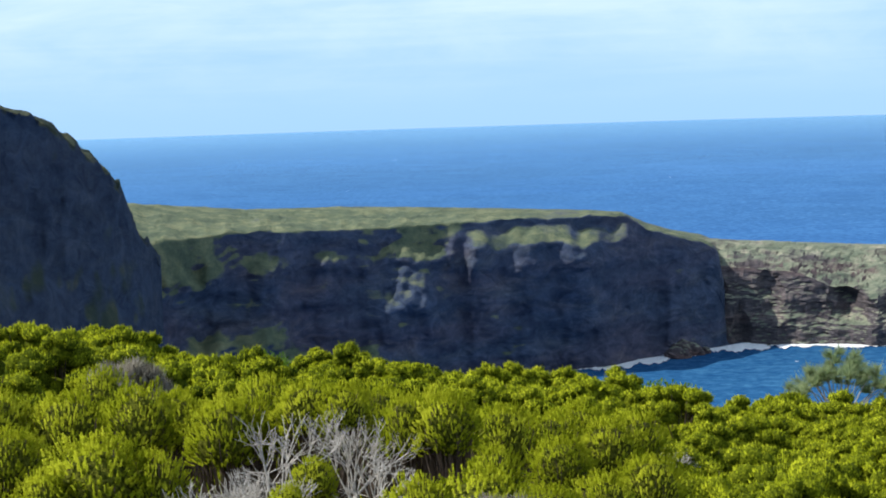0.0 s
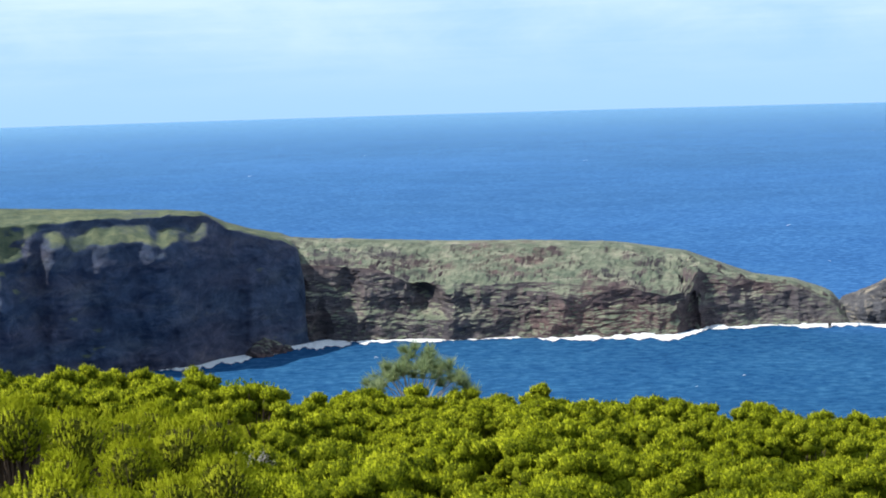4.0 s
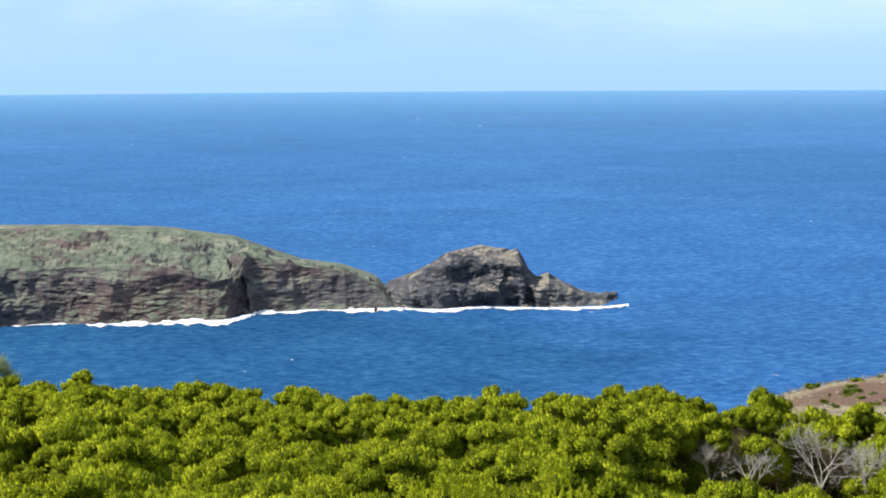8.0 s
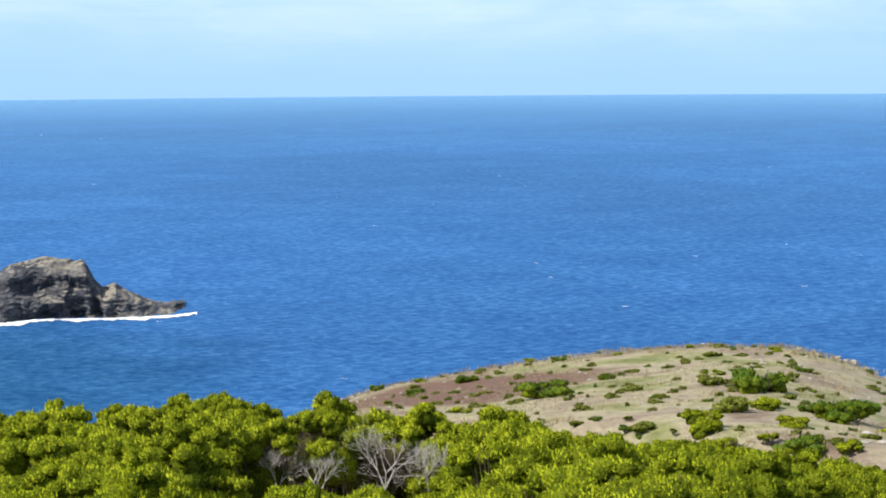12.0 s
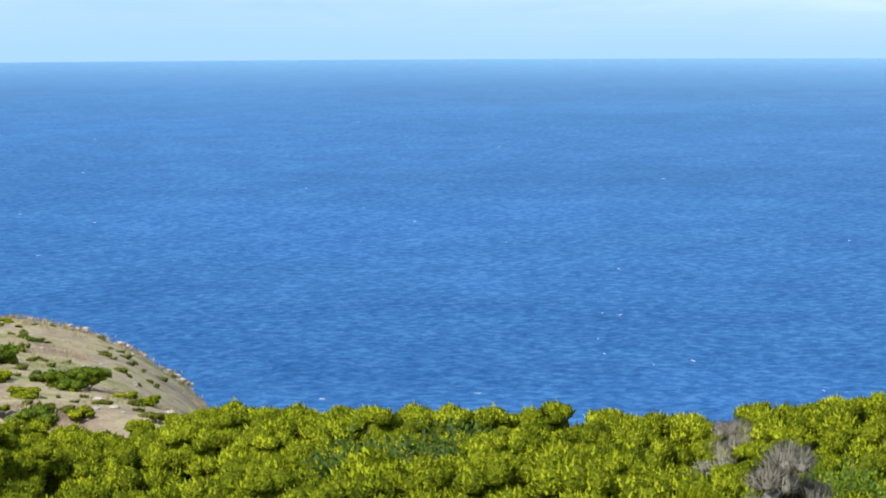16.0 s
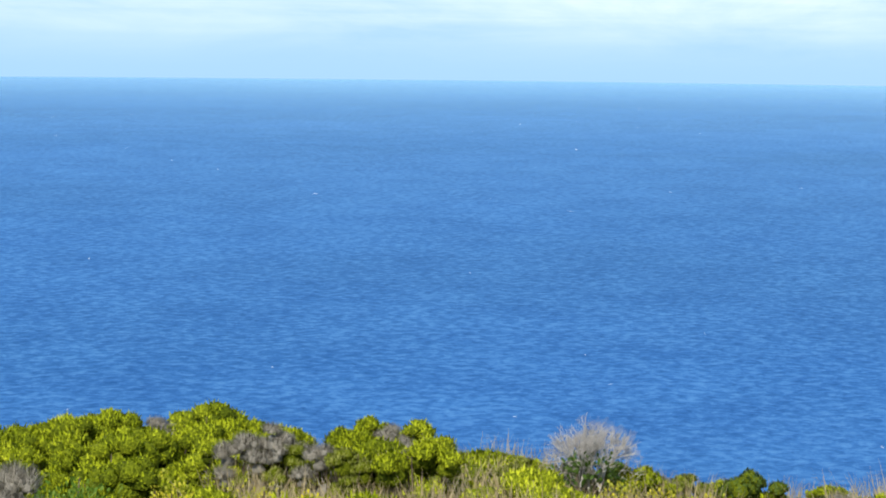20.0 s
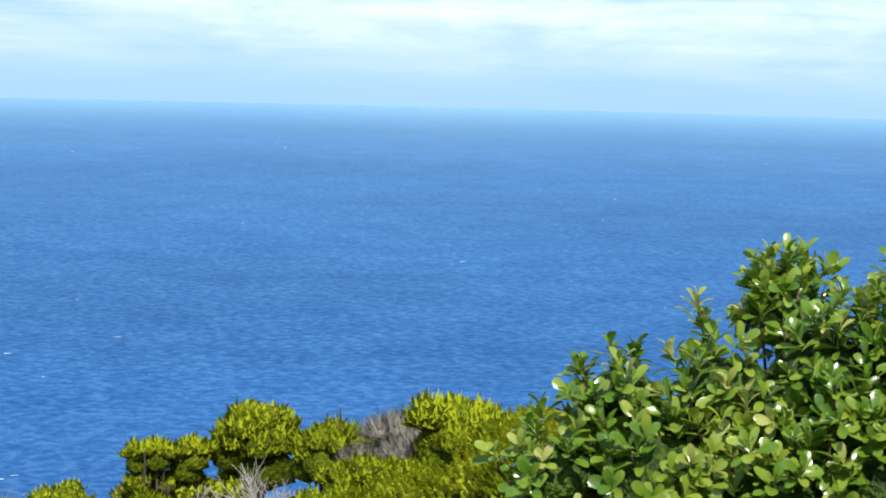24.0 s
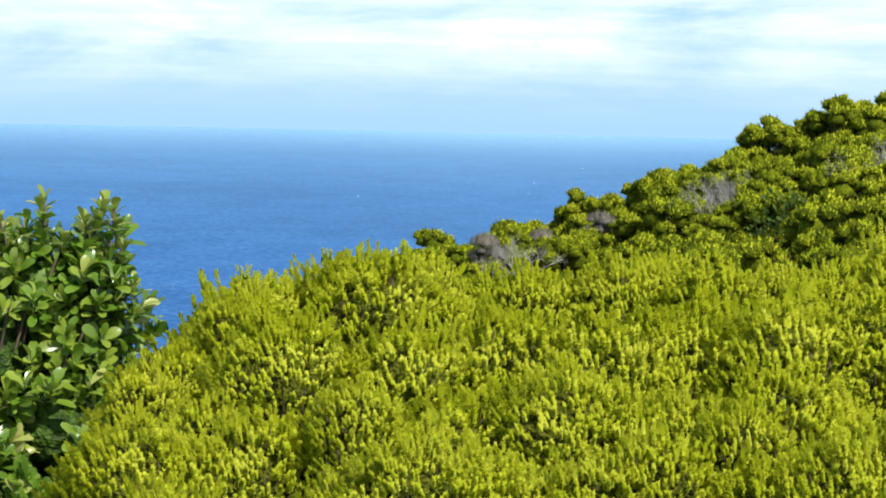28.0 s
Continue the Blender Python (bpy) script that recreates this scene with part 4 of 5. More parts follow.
# dark filling for holes in the bush, its shade painted into the colour
SHADE_LEAF = leafy("shaded_inner_leaf", [(0.1, (0.02, 0.05, 0.006)), (1.0, (0.07, 0.13, 0.015))], 3.0, 0.1, fine=26.0)
BUSH_R = 7.5
bush = thing("broadleaf_bush", "glossy dark green broad-leaved bush with pale young shoots, above the sea", "bush", at=polar(112, BUSH_R, -2.3))
base = np.array(bush.location)
rng = np.random.default_rng(77)
leaf_raw = [leaf_shape(rng, 0.096, 0.037 + 0.004 * k) for k in range(4)]
leaf_meshes = [tri_mesh("leaf", *q, BROAD, True) for q in leaf_raw]
tips, loose, young, n_leaf = [], [], [], 0


def rosette(c, out, leaves, size, pale, single, own=None):
    """A whorl of leaves round a shoot's end; some leaves are parts of their own."""
    global n_leaf
    s, o = frames_of(rng, out[None])
    for j in range(leaves):
        q, lift = j * 2.4 + rng.uniform(-0.3, 0.3), 0.15 + 0.85 * (j + rng.uniform(0, 1)) / leaves
        d = (s[0] * math.cos(q) + o[0] * math.sin(q)) * (1.15 - 0.75 * lift) + out * lift
        d /= np.linalg.norm(d)
        w = np.cross(d, out)
        w /= np.linalg.norm(w) + 1e-9
        u = np.cross(w, d)
        sc = size * rng.uniform(0.7, 1.15) * (1.0 - 0.3 * lift)
        foot = c - out * 0.08 * (1 - lift)
        if single and n_leaf < 290:
            ob = part_of("leaf", leaf_meshes[j % 4], bush)
            ob.matrix_basis = Matrix([[w[i] * sc, d[i] * sc, u[i] * sc, foot[i]] for i in range(3)] + [[0, 0, 0, 1]])
            n_leaf += 1
        else:
            v, t = leaf_raw[j % 4]
            (own if own is not None else young if pale and lift > 0.6 else loose).append((v * sc @ np.stack([w, d, u]) + foot, t))


# rounded masses of the crown: heading, angle, radius in metres, how closely leaved
LOBES = ((115.3, -4.75, 0.13, 0.8), (116.9, -4.7, 0.13, 0.8), (114.3, -5.3, 0.14, 0.8), (110.6, -5.4, 0.10, 0.8), (115.4, -5.35, 0.20, 0.8), (116.7, -6.1, 0.24, 0.9), (114.2, -7.2, 0.31, 1.0), (110.9, -6.0, 0.17, 0.8), (111.8, -7.9, 0.30, 1.0), (109.5, -8.4, 0.26, 1.0), (106.7, -8.55, 0.20, 0.9), (107.6, -10.4, 0.34, 1.0),
         (105.2, -10.5, 0.24, 0.9), (110.5, -11.0, 0.38, 1.0), (113.7, -10.4, 0.38, 1.0), (115.9, -9.0, 0.30, 1.0), (113.0, -8.9, 0.34, 1.0), (116.8, -7.6, 0.20, 0.8), (116.2, -12.0, 0.35, 1.0))
inside = []
for k, (az, el, rad, close) in enumerate(LOBES):
    mid = np.array(polar(az, BUSH_R - 0.25 * (-el - 5) / 6, BUSH_R * math.tan(radians(el)))) - base
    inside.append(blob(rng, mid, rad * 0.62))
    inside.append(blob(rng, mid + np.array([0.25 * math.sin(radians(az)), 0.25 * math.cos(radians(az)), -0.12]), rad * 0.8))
    toward = np.array([-math.sin(radians(az)), -math.cos(radians(az)), 0.0])
    for d in sphere_dirs(rng, int(700 * rad * rad * close) + 12, -0.75):
        if d @ toward < -0.45:
            continue
        c = mid + d * rad * rng.uniform(0.72, 1.08)
        out = d * 0.7 + np.array([0, 0, 0.6]) + rng.normal(0, 0.25, 3)
        tips.append(c)
        rosette(c, out / np.linalg.norm(out), int(rng.integers(6, 10)), 1.0, rng.uniform() < 0.16, k in (2, 4, 12) and rng.uniform() < 0.5)
# shoots that stand out of the crown: heading, angle of the tip, length
for az, el, ln in ((105.6, -7.7, 0.14), (106.35, -7.2, 0.18), (106.9, -7.35, 0.16), (108.55, -5.95, 0.30), (108.8, -6.5, 0.22), (110.3, -5.2, 0.22), (110.8, -4.85, 0.26), (111.3, -5.3, 0.2), (112.2, -5.6, 0.22), (113.0, -6.0, 0.2), (113.6, -4.9, 0.26), (113.9, -5.4, 0.2),
                   (114.6, -3.75, 0.34), (114.3, -4.4, 0.26), (115.0, -4.5, 0.22), (115.7, -3.15, 0.40), (115.6, -4.0, 0.2), (116.2, -4.2, 0.26), (116.7, -3.7, 0.32), (117.2, -3.3, 0.40), (117.5, -3.4, 0.36), (117.0, -4.4, 0.24), (117.7, -4.3, 0.24), (118.0, -5.3, 0.2)):
    tip = np.array(polar(az, BUSH_R - 0.1, BUSH_R * math.tan(radians(el)))) - base
    foot = tip - np.array([rng.normal(0, 0.06), rng.normal(0, 0.06), ln])
    shoot = part_of("shoot", tri_mesh("shoot", *stick(foot, tip, 0.008, 0.004), TWIG), bush)
    grown, fresh = [], []
    for h in np.arange(0.1, 1.0, 0.055 / ln):
        q = rng.uniform(0, 6.28)
        out = np.array([0.45 * math.cos(q), 0.45 * math.sin(q), 1.0])
        rosette(foot + (tip - foot) * h, out / np.linalg.norm(out), 6, 0.95, False, False, grown)
    rosette(tip, np.array([rng.normal(0, 0.1), rng.normal(0, 0.1), 1.0]), 9, 0.85, False, False, fresh)
    part_of("leaves", tri_mesh("leaves", *joined(grown), BROAD, True), shoot)
    part_of("bud_leaves", tri_mesh("bud_leaves", *joined(fresh), YOUNG if az > 108 else BROAD, True), shoot)
part_of("foliage", tri_mesh("foliage", *joined(loose), BROAD, True), bush)
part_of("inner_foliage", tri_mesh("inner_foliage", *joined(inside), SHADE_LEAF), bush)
part_of("young_foliage", tri_mesh("young_foliage", *joined(young), YOUNG, True), bush, "pale yellow-green young leaves")
part_of("stem", tri_mesh("stem", *limbs(rng, (0, 0, -0.5), tips[::7], 0.016, 0.14), TWIG), bush)


# ---- single plants in the scrub ----
def close_at(az, r, el, s, lean=8):
    """A tall sprigged heather whose top stands at the given angle."""
    x, y, _ = polar(az, r, 0)
    rr = np.random.default_rng(int(az * 100 + 5000))
    z = (r - (ARM if r < 9 else 0)) * math.tan(radians(el)) - (1.0 if az > 122 else 1.1 if az > 118.3 else 1.2) * s
    return copy_thing((CLOSE if 19 < az < 40 or az > 118.3 else TALL)[int(abs(az) * 10) % 4], pose(x, y, z, rr.uniform(-lean, lean), rr.uniform(-lean, lean), rr.uniform(0, 360)) @ Matrix.Diagonal((s, s, s, 1)))


# az, angle of the top, distance, width and height: caps of green over dark bare stems
for az, el, r, wide, _ in ((-8.3, -7.75, 15.5, 0.8, 1.2), (-6.0, -8.2, 15, 0.85, 1.25), (-5.4, -8.3, 15.2, 0.75, 1.2), (-8.0, -9.25, 13, 0.75, 1.2), (-3.8, -7.9, 15, 0.65, 1.4), (-2.8, -8.0, 14.8, 0.6, 1.5), (-1.1, -8.35, 14.6, 0.65, 1.3), (0.0, -8.35, 14.4, 0.7, 1.3),
                              (-11.3, -10.2, 11.8, 0.65, 1.1), (-10.1, -10.4, 11.5, 0.45, 1.1), (-8.5, -10.65, 11.4, 0.7, 1.0), (-6.4, -10.7, 11.4, 0.5, 1.0), (-9.6, -8.95, 13.6, 0.9, 1.2), (1.2, -9.5, 13, 0.6, 1.2), (-0.8, -10.2, 12, 0.75, 1.1), (-3.7, -9.6, 12.6, 0.45, 1.0), (-4.4, -10.3, 11.8, 0.4, 1.0),
                              (2.6, -10.5, 12, 0.7, 1.0), (4.1, -10.2, 12.4, 0.7, 1.1), (3.0, -9.3, 13.6, 0.65, 1.2), (-11.8, -8.7, 14.5, 0.8, 1.2), (-10.8, -9.6, 12.8, 0.7, 1.1), (-12.6, -9.9, 12, 0.8, 1.1), (5.4, -9.8, 13.4, 0.7, 1.1), (-7.4, -8.0, 16.4, 0.8, 1.2), (-4.9, -7.7, 16.8, 0.8, 1.2), (-1.9, -8.1, 16.4, 0.8, 1.2),
                              (1.4, -8.7, 16, 0.8, 1.2), (2.7, -8.9, 16.6, 0.85, 1.2), (4.3, -9.1, 16.4, 0.8, 1.2), (-10.2, -7.9, 16.6, 0.9, 1.2), (-12.2, -7.7, 16.6, 0.9, 1.2), (-9.3, -7.3, 17.6, 0.8, 1.2), (-0.4, -8.3, 17.4, 0.8, 1.2), (3.6, -8.75, 17.6, 0.8, 1.2), (5.1, -9.0, 17.4, 0.8, 1.2)):
    x, y, _ = polar(az, r, 0)
    if r < 13.8:
        el, wide = el - 0.3, wide * 0.88
    ob = copy_thing(TALL[int(abs(az) * 10) % 4], pose(x, y, r * math.tan(radians(el)) - 1.2 * wide, 0, 0, az * 77 % 360) @ Matrix.Diagonal((wide * 0.95, wide * 0.95, wide * 1.1, 1)))
    tagged(ob, "yellow-green tree heather, a sprigged cap over dark bare stems", group="tall heather shrubs")
for az, el, r, s in ((22.5, -11.0, 13, 1.2), (25.5, -10.95, 13, 1.25), (23.9, -11.2, 12.6, 1.1), (26.8, -11.15, 12.6, 1.1), (37.5, -11.5, 13, 1.1), (39.2, -11.6, 13, 1.1),
                     (28.0, -11.1, 13, 1.2), (19.8, -11.4, 12.5, 1.1), (21.2, -11.3, 12.6, 1.1), (63.3, -12.3, 14, 1.1), (61.0, -12.6, 13.5, 1.0), (79.5, -12.4, 14, 1.0), (82.0, -12.3, 14, 1.0), (84.6, -12.5, 13.5, 1.0), (77.2, -12.2, 14.5, 0.9),
                     (92.6, -11.4, 12, 0.8), (89.5, -11.7, 13, 0.8), (101.8, -10.3, 8.6, 0.9), (103.6, -9.9, 8.3, 0.9), (99.8, -11.0, 9.0, 0.8), (105.2, -9.0, 8.0, 0.8), (104.6, -8.5, 9.0, 0.95), (101.4, -10.9, 8.4, 0.8), (97.3, -11.6, 9.6, 0.7),
                     (105.4, -10.4, 8.6, 0.9), (107.2, -9.6, 8.7, 1.0), (109.0, -8.9, 8.7, 1.0), (110.8, -8.2, 8.7, 1.0), (112.6, -7.9, 8.7, 1.0), (114.4, -7.4, 8.7, 1.0), (116.2, -7.2, 8.6, 1.0), (117.9, -6.9, 8.4, 0.9), (106.4, -11.6, 8.3, 1.0), (109.9, -11.0, 8.3, 1.0), (113.4, -10.4, 8.3, 1.0), (116.9, -9.6, 8.0, 1.0), (118.6, -8.0, 7.2, 0.8), (118.2, -10.2, 6.6, 0.9),
                     (121.1, -4.25, 6.3, 0.48), (121.8, -4.3, 6.4, 0.5), (120.7, -4.7, 6.1, 0.5), (119.2, -4.8, 6, 0.6), (118.4, -5.3, 5.8, 0.6), (122.9, -3.75, 6.4, 0.6), (123.9, -3.65, 6.3, 0.65), (124.9, -3.65, 6.4, 0.65), (126, -3.55, 6.3, 0.7), (127.2, -3.15, 6.5, 0.68),
                     (128.4, -2.85, 6.4, 0.72), (129.6, -2.65, 6.5, 0.72), (130.8, -2.55, 6.4, 0.72), (132, -2.45, 6.5, 0.72), (133.2, -2.35, 6.4, 0.75), (134.4, -2.65, 6.5, 0.7), (135.6, -2.45, 6.4, 0.75), (136.8, -2.25, 6.5, 0.7), (138, -2.05, 6.4, 0.75), (120, -5.9, 5.4, 0.6), (122.3, -5.35, 5.6, 0.6), (125.4, -5.35, 5.6, 0.65),
                     (127.9, -5.15, 5.7, 0.65), (130.2, -5.05, 5.6, 0.7), (132.7, -4.75, 5.7, 0.7), (135, -4.25, 5.6, 0.7), (137.3, -3.85, 5.7, 0.7), (124, -6.15, 5.1, 0.55)):
    ob = close_at(az, r, el, s)
    tagged(ob, "bright yellow-green tree heather with upright sprigs in the scrub", group="tall heather shrubs")
# lower rows in front of them, with a few gaps
for k in range(26):
    az, row = 118.6 + 1.55 * (k // 2) + 0.7 * (k % 2), k % 2
    if k in (5, 12, 19):
        continue
    ob = close_at(az, (5.2, 4.75)[row], (-7.4, -9.3)[row] + 0.5 * math.sin(k * 2.3) + 0.05 * (az - 118), (0.6, 0.55)[row])
    tagged(ob, "bright yellow-green tree heather with upright sprigs in the scrub", group="tall heather shrubs")
for ob, (az, r, el) in zip(TALL, ((-9.4, 13.0, -9.0), (0.9, 12.6, -10.2), (24.0, 12.5, -11.6), (27.2, 12.4, -11.7))):
    ob.location = polar(az, r, r * math.tan(radians(el)) - 1.1)
    tagged(ob, "bright yellow-green tree heather with upright sprigs in the scrub", group="tall heather shrubs")


def domed(seed, az, r, el, s, label, leaf=HEATHER, inner=HEATHER_CORE, **kw):
    x, y, _ = polar(az, r, 0)
    el += 0.12
    kw = dict(dict(spread=0.44, count=16, size=0.13, dens=70, length=0.045, width=0.028), **kw)
    ob = shrub_thing(seed, label, leaf, inner, group="", **kw)
    ob.matrix_world = pose(x, y, r * math.tan(radians(el)) - (kw.get("height", 1.4) - 0.07) * s, 0, 0, seed * 37 % 360) @ Matrix.Diagonal((s, s, s, 1))
    return ob


OLIVE = "olive-green tree heather with bare dark limbs under domed heads"
domed(601, 94.2, 11.4, -10.3, 0.75, OLIVE, skirt=False, spread=0.26, count=9, size=0.11)
domed(625, 95.3, 11.5, -9.75, 0.8, OLIVE, skirt=False, spread=0.10, count=7, size=0.10)
domed(602, 96.8, 11.6, -9.45, 0.85, OLIVE, skirt=False, spread=0.15, count=9, size=0.125)
domed(603, 99.1, 11.0, -9.2, 0.85, OLIVE, skirt=False, spread=0.18, count=9, size=0.125)
domed(604, 100.0, 10.2, -10.2, 0.7, OLIVE, skirt=False, spread=0.3)
domed(605, 102.4, 10.0, -8.95, 0.9, OLIVE, skirt=False, spread=0.24, count=11, size=0.125)
domed(606, 103.9, 9.8, -8.45, 0.9, OLIVE, skirt=False, spread=0.24, count=11, size=0.125)
domed(626, 98.9, 9.6, -11.2, 0.7, OLIVE, skirt=False, spread=0.3)
domed(607, 68.9, 22.5, -10.5, 1.0, "rounded lemon-green heather shrub at the edge of the slope", spread=0.5, count=19, size=0.15)
domed(608, 75.3, 18.8, -10.65, 0.8, "small rounded heather shrub on the grassy edge")
domed(609, 76.9, 17.2, -11.05, 0.8, "small rounded heather shrub on the grassy edge", spread=0.5)
domed(610, 78.7, 18.6, -11.0, 0.8, "small upright heather shrub on the grassy edge", spread=0.34, count=16)
domed(611, 80.0, 18.4, -11.5, 0.6, "small heather shrub on the grassy edge")
domed(612, 83.0, 17.8, -11.7, 0.6, "small heather shrub on the grassy edge")
domed(613, 86.0, 17.5, -11.85, 0.6, "small dark green shrub on the grassy edge", DARKLEAF, HEATHER_CORE, spread=0.6)
domed(614, 88.2, 17.0, -12.0, 0.5, "small heather shrub on the grassy edge")
domed(615, 90.3, 15.5, -11.85, 0.6, "small heather shrub on the grassy edge")
domed(616, 62.0, 21.5, -10.95, 1.1, "dense dark olive heather shrub at the edge of the slope", spread=0.6, count=19)
domed(617, 52.3, 24.5, -10.8, 1.0, "rounded heather shrub at the edge of the slope", spread=0.55, count=19)
domed(618, 71.0, 22.5, -10.45, 1.0, "heather shrub with bare grey limbs at the edge of the slope", spread=0.6, count=17)
domed(619, 35.4, 33.0, -9.9, 1.1, "dark olive heather shrub beside bleached dead wood", spread=0.6, count=19, height=1.6)
domed(620, 37.6, 33.5, -10.0, 1.1, "rounded heather shrub below the bare knoll", spread=0.6, count=19, height=1.6)
domed(622, 36.2, 32.3, -10.15, 1.0, "dark olive heather shrub beside bleached dead wood", spread=0.45, count=15, height=1.6, skirt=False)
domed(623, 37.0, 32.6, -10.05, 1.0, "dark olive heather shrub beside bleached dead wood", spread=0.5, count=15, height=1.6, skirt=False)
domed(624, 34.6, 32.8, -10.0, 1.0, "dark olive heather shrub beside bleached dead wood", spread=0.45, count=15, height=1.6, skirt=False)
domed(621, 32.4, 34.0, -9.75, 1.1, "dark olive heather shrub beside bleached dead wood", spread=0.5, count=19, height=1.6)

# browned and dying heather
for k, (az, r, el, s) in enumerate(((65.9, 15.8, -12.0, 0.9), (64.7, 20, -11.2, 0.6), (73.2, 18.4, -10.75, 0.55), (76.2, 18.8, -10.75, 0.5), (69.9, 22.5, -10.6, 0.6), (101.0, 10.6, -9.55, 0.7), (100.3, 10.7, -9.9, 0.6), (-9.0, 18, -7.55, 0.8), (-8.4, 18.4, -7.5, 0.8), (1.4, 10.9, -11.1, 0.6), (128.6, 36, -4.15, 1.0), (127.2, 35, -4.3, 0.9), (130.2, 36, -3.55, 0.9))):
    ob = domed(640 + k, az, r, el, s, "browned half-dead heather shrub among green ones", BROWNED, BROWNED, dens=170, length=0.10, width=0.009, full=0.55, spread=0.30, count=11, size=0.12, skirt=False)

# low mixed growth along the grassy edge
rng = np.random.default_rng(19)
EDGE_MIX = curve([(70, -11.2), (76, -11.35), (80, -11.6), (83, -11.75), (86, -12.15), (92, -12.0), (94, -11.6)])
for k in range(30):
    az = 71.5 + 0.75 * k + rng.uniform(-0.25, 0.25)
    r = min(EDGE_R(az) - 0.5, 18.6) + rng.uniform(-1.2, 0.2)
    dry = k % 3 == 1
    domed(670 + k, az, r, EDGE_MIX(az) + rng.uniform(-0.25, 0.12), rng.uniform(0.45, 0.6), "small half-dry grey-brown shrub on the grassy edge" if dry else "small green heather shrub on the grassy edge",
          BROWNED if dry else (HEATHER, OLIVE_LEAF)[k % 2], BROWNED if dry else HEATHER_CORE, count=11, spread=0.5, dens=150 if dry else 60, length=0.1 if dry else 0.05, width=0.010 if dry else 0.03, full=0.6 if dry else 0.96)

# broad-leaved and flowering plants
def leafy_bush(name, label, seed, az, r, el, size, leaf, count, leaf_len, squash=0.75, category="bush"):
    rng = np.random.default_rng(seed)
    x, y, _ = polar(az, r, 0)
    top = r * math.tan(radians(el))
    ob = thing(name, label, category, at=(x, y, top - 2 * size * squash))
    raw = leaf_shape(rng, leaf_len, leaf_len * 0.5)
    d = sphere_dirs(rng, count, -0.5)
    lump = np.array([0.75 + 0.35 * noise.noise(Vector(q) * 2.1 + Vector((seed, 0, 0))) for q in d])[:, None]
    c = d * lump * np.array([1, 1, squash]) * size + np.array([0, 0, size * squash])
    c *= rng.uniform(0.7, 1.08, (count, 1))
    out = []
    for k in range(count):
        f = d[k] + np.array([0, 0, 0.5]) + rng.normal(0, 0.5, 3)
        f /= np.linalg.norm(f)
        w = np.cross(f, d[k] + rng.normal(0, 0.3, 3))
        w /= np.linalg.norm(w) + 1e-9
        out.append((raw[0] * rng.uniform(0.7, 1.25) @ np.stack([w, f, np.cross(w, f)]) + c[k], raw[1]))
    part_of("foliage", tri_mesh("foliage", *joined(out), leaf, True), ob)
    part_of("stem", tri_mesh("stem", *limbs(rng, (0, 0, -0.5), c[:14], 0.022), TWIG), ob)
    return ob


leafy_bush("broadleaf_bush", "low dark green broad-leaved bush in the heather", 701, 56.9, 19.6, -11.05, 0.75, DARKLEAF, 1500, 0.06, 0.6)
leafy_bush("broadleaf_bush", "low dark green broad-leaved bush in the heather", 702, 54.6, 19.2, -11.4, 0.65, DARKLEAF, 1000, 0.06, 0.6)
leafy_bush("broadleaf_bush", "fresh green leafy bush beside yellow flowering plants", 703, 67.7, 16.6, -11.9, 0.5, MIDLEAF, 1100, 0.045)
leafy_bush("broadleaf_bush", "green leafy bush at the edge of the slope", 704, 51.2, 25.5, -10.9, 0.55, DARKLEAF, 500, 0.08)
leafy_bush("broadleaf_bush", "fresh green leafy plant low in the heather", 705, 42.6, 24.5, -11.6, 0.45, MIDLEAF, 700, 0.06, 0.5)
leafy_bush("broadleaf_bush", "fresh green leafy plant low in the heather", 706, 40.8, 25.0, -11.9, 0.4, MIDLEAF, 600, 0.06, 0.5)
leafy_bush("broadleaf_bush", "dark green low bush at the edge of the scrub", 707, 5.6, 41, -8.35, 1.0, MIDLEAF, 1500, 0.08, 0.5)
leafy_bush("broadleaf_bush", "dark green low bush at the edge of the scrub", 708, -4.9, 36, -7.25, 0.8, MIDLEAF, 1200, 0.07, 0.5)
leafy_bush("broadleaf_bush", "green leafy bush at the foot of a dead shrub", 709, 81.6, 17.6, -11.15, 0.36, DARKLEAF, 420, 0.05)
leafy_bush("broadleaf_bush", "green leafy bush with pale leaves on the upper slope", 710, 135.5, 32, -2.75, 0.9, DARKLEAF, 700, 0.10, 0.5)
for k, (az, r, el, q) in enumerate(((69.6, 18.0, -11.7, 0.24), (70.3, 16.9, -12.0, 0.26), (71.9, 16.6, -12.1, 0.3), (72.8, 16.4, -12.25, 0.26), (70.9, 16.2, -12.35, 0.24), (80.6, 17.4, -11.95, 0.22), (82.4, 17.2, -12.0, 0.26), (83.6, 17.0, -12.1, 0.24), (78.2, 17.6, -12.1, 0.2), (85.0, 16.6, -12.3, 0.22), (74.0, 16.2, -12.4, 0.22))):
    leafy_bush("flowering_plant", "low plant with yellow flowers in dry grass", 720 + k, az, r, el, q, YELLOW, 380, 0.034, 0.8, "plant")


# bleached dead shrubs
def dead_shrub(seed, az, r, el, height, spread=0.45, label="bleached grey dead shrub with bare forking branches", depth=5, mat=DEAD):
    rng = np.random.default_rng(seed)
    x, y, _ = polar(az, r, 0)
    ob = thing("dead_shrub", label, "dead shrub", "dead shrubs in the scrub", at=(x, y, r * math.tan(radians(el)) - height))
    for _ in range(3):
        part_of("branch", tri_mesh("branch", *twiggy(rng, (0, 0, -0.1), height, spread, depth, 0.013), mat), ob)
    return ob


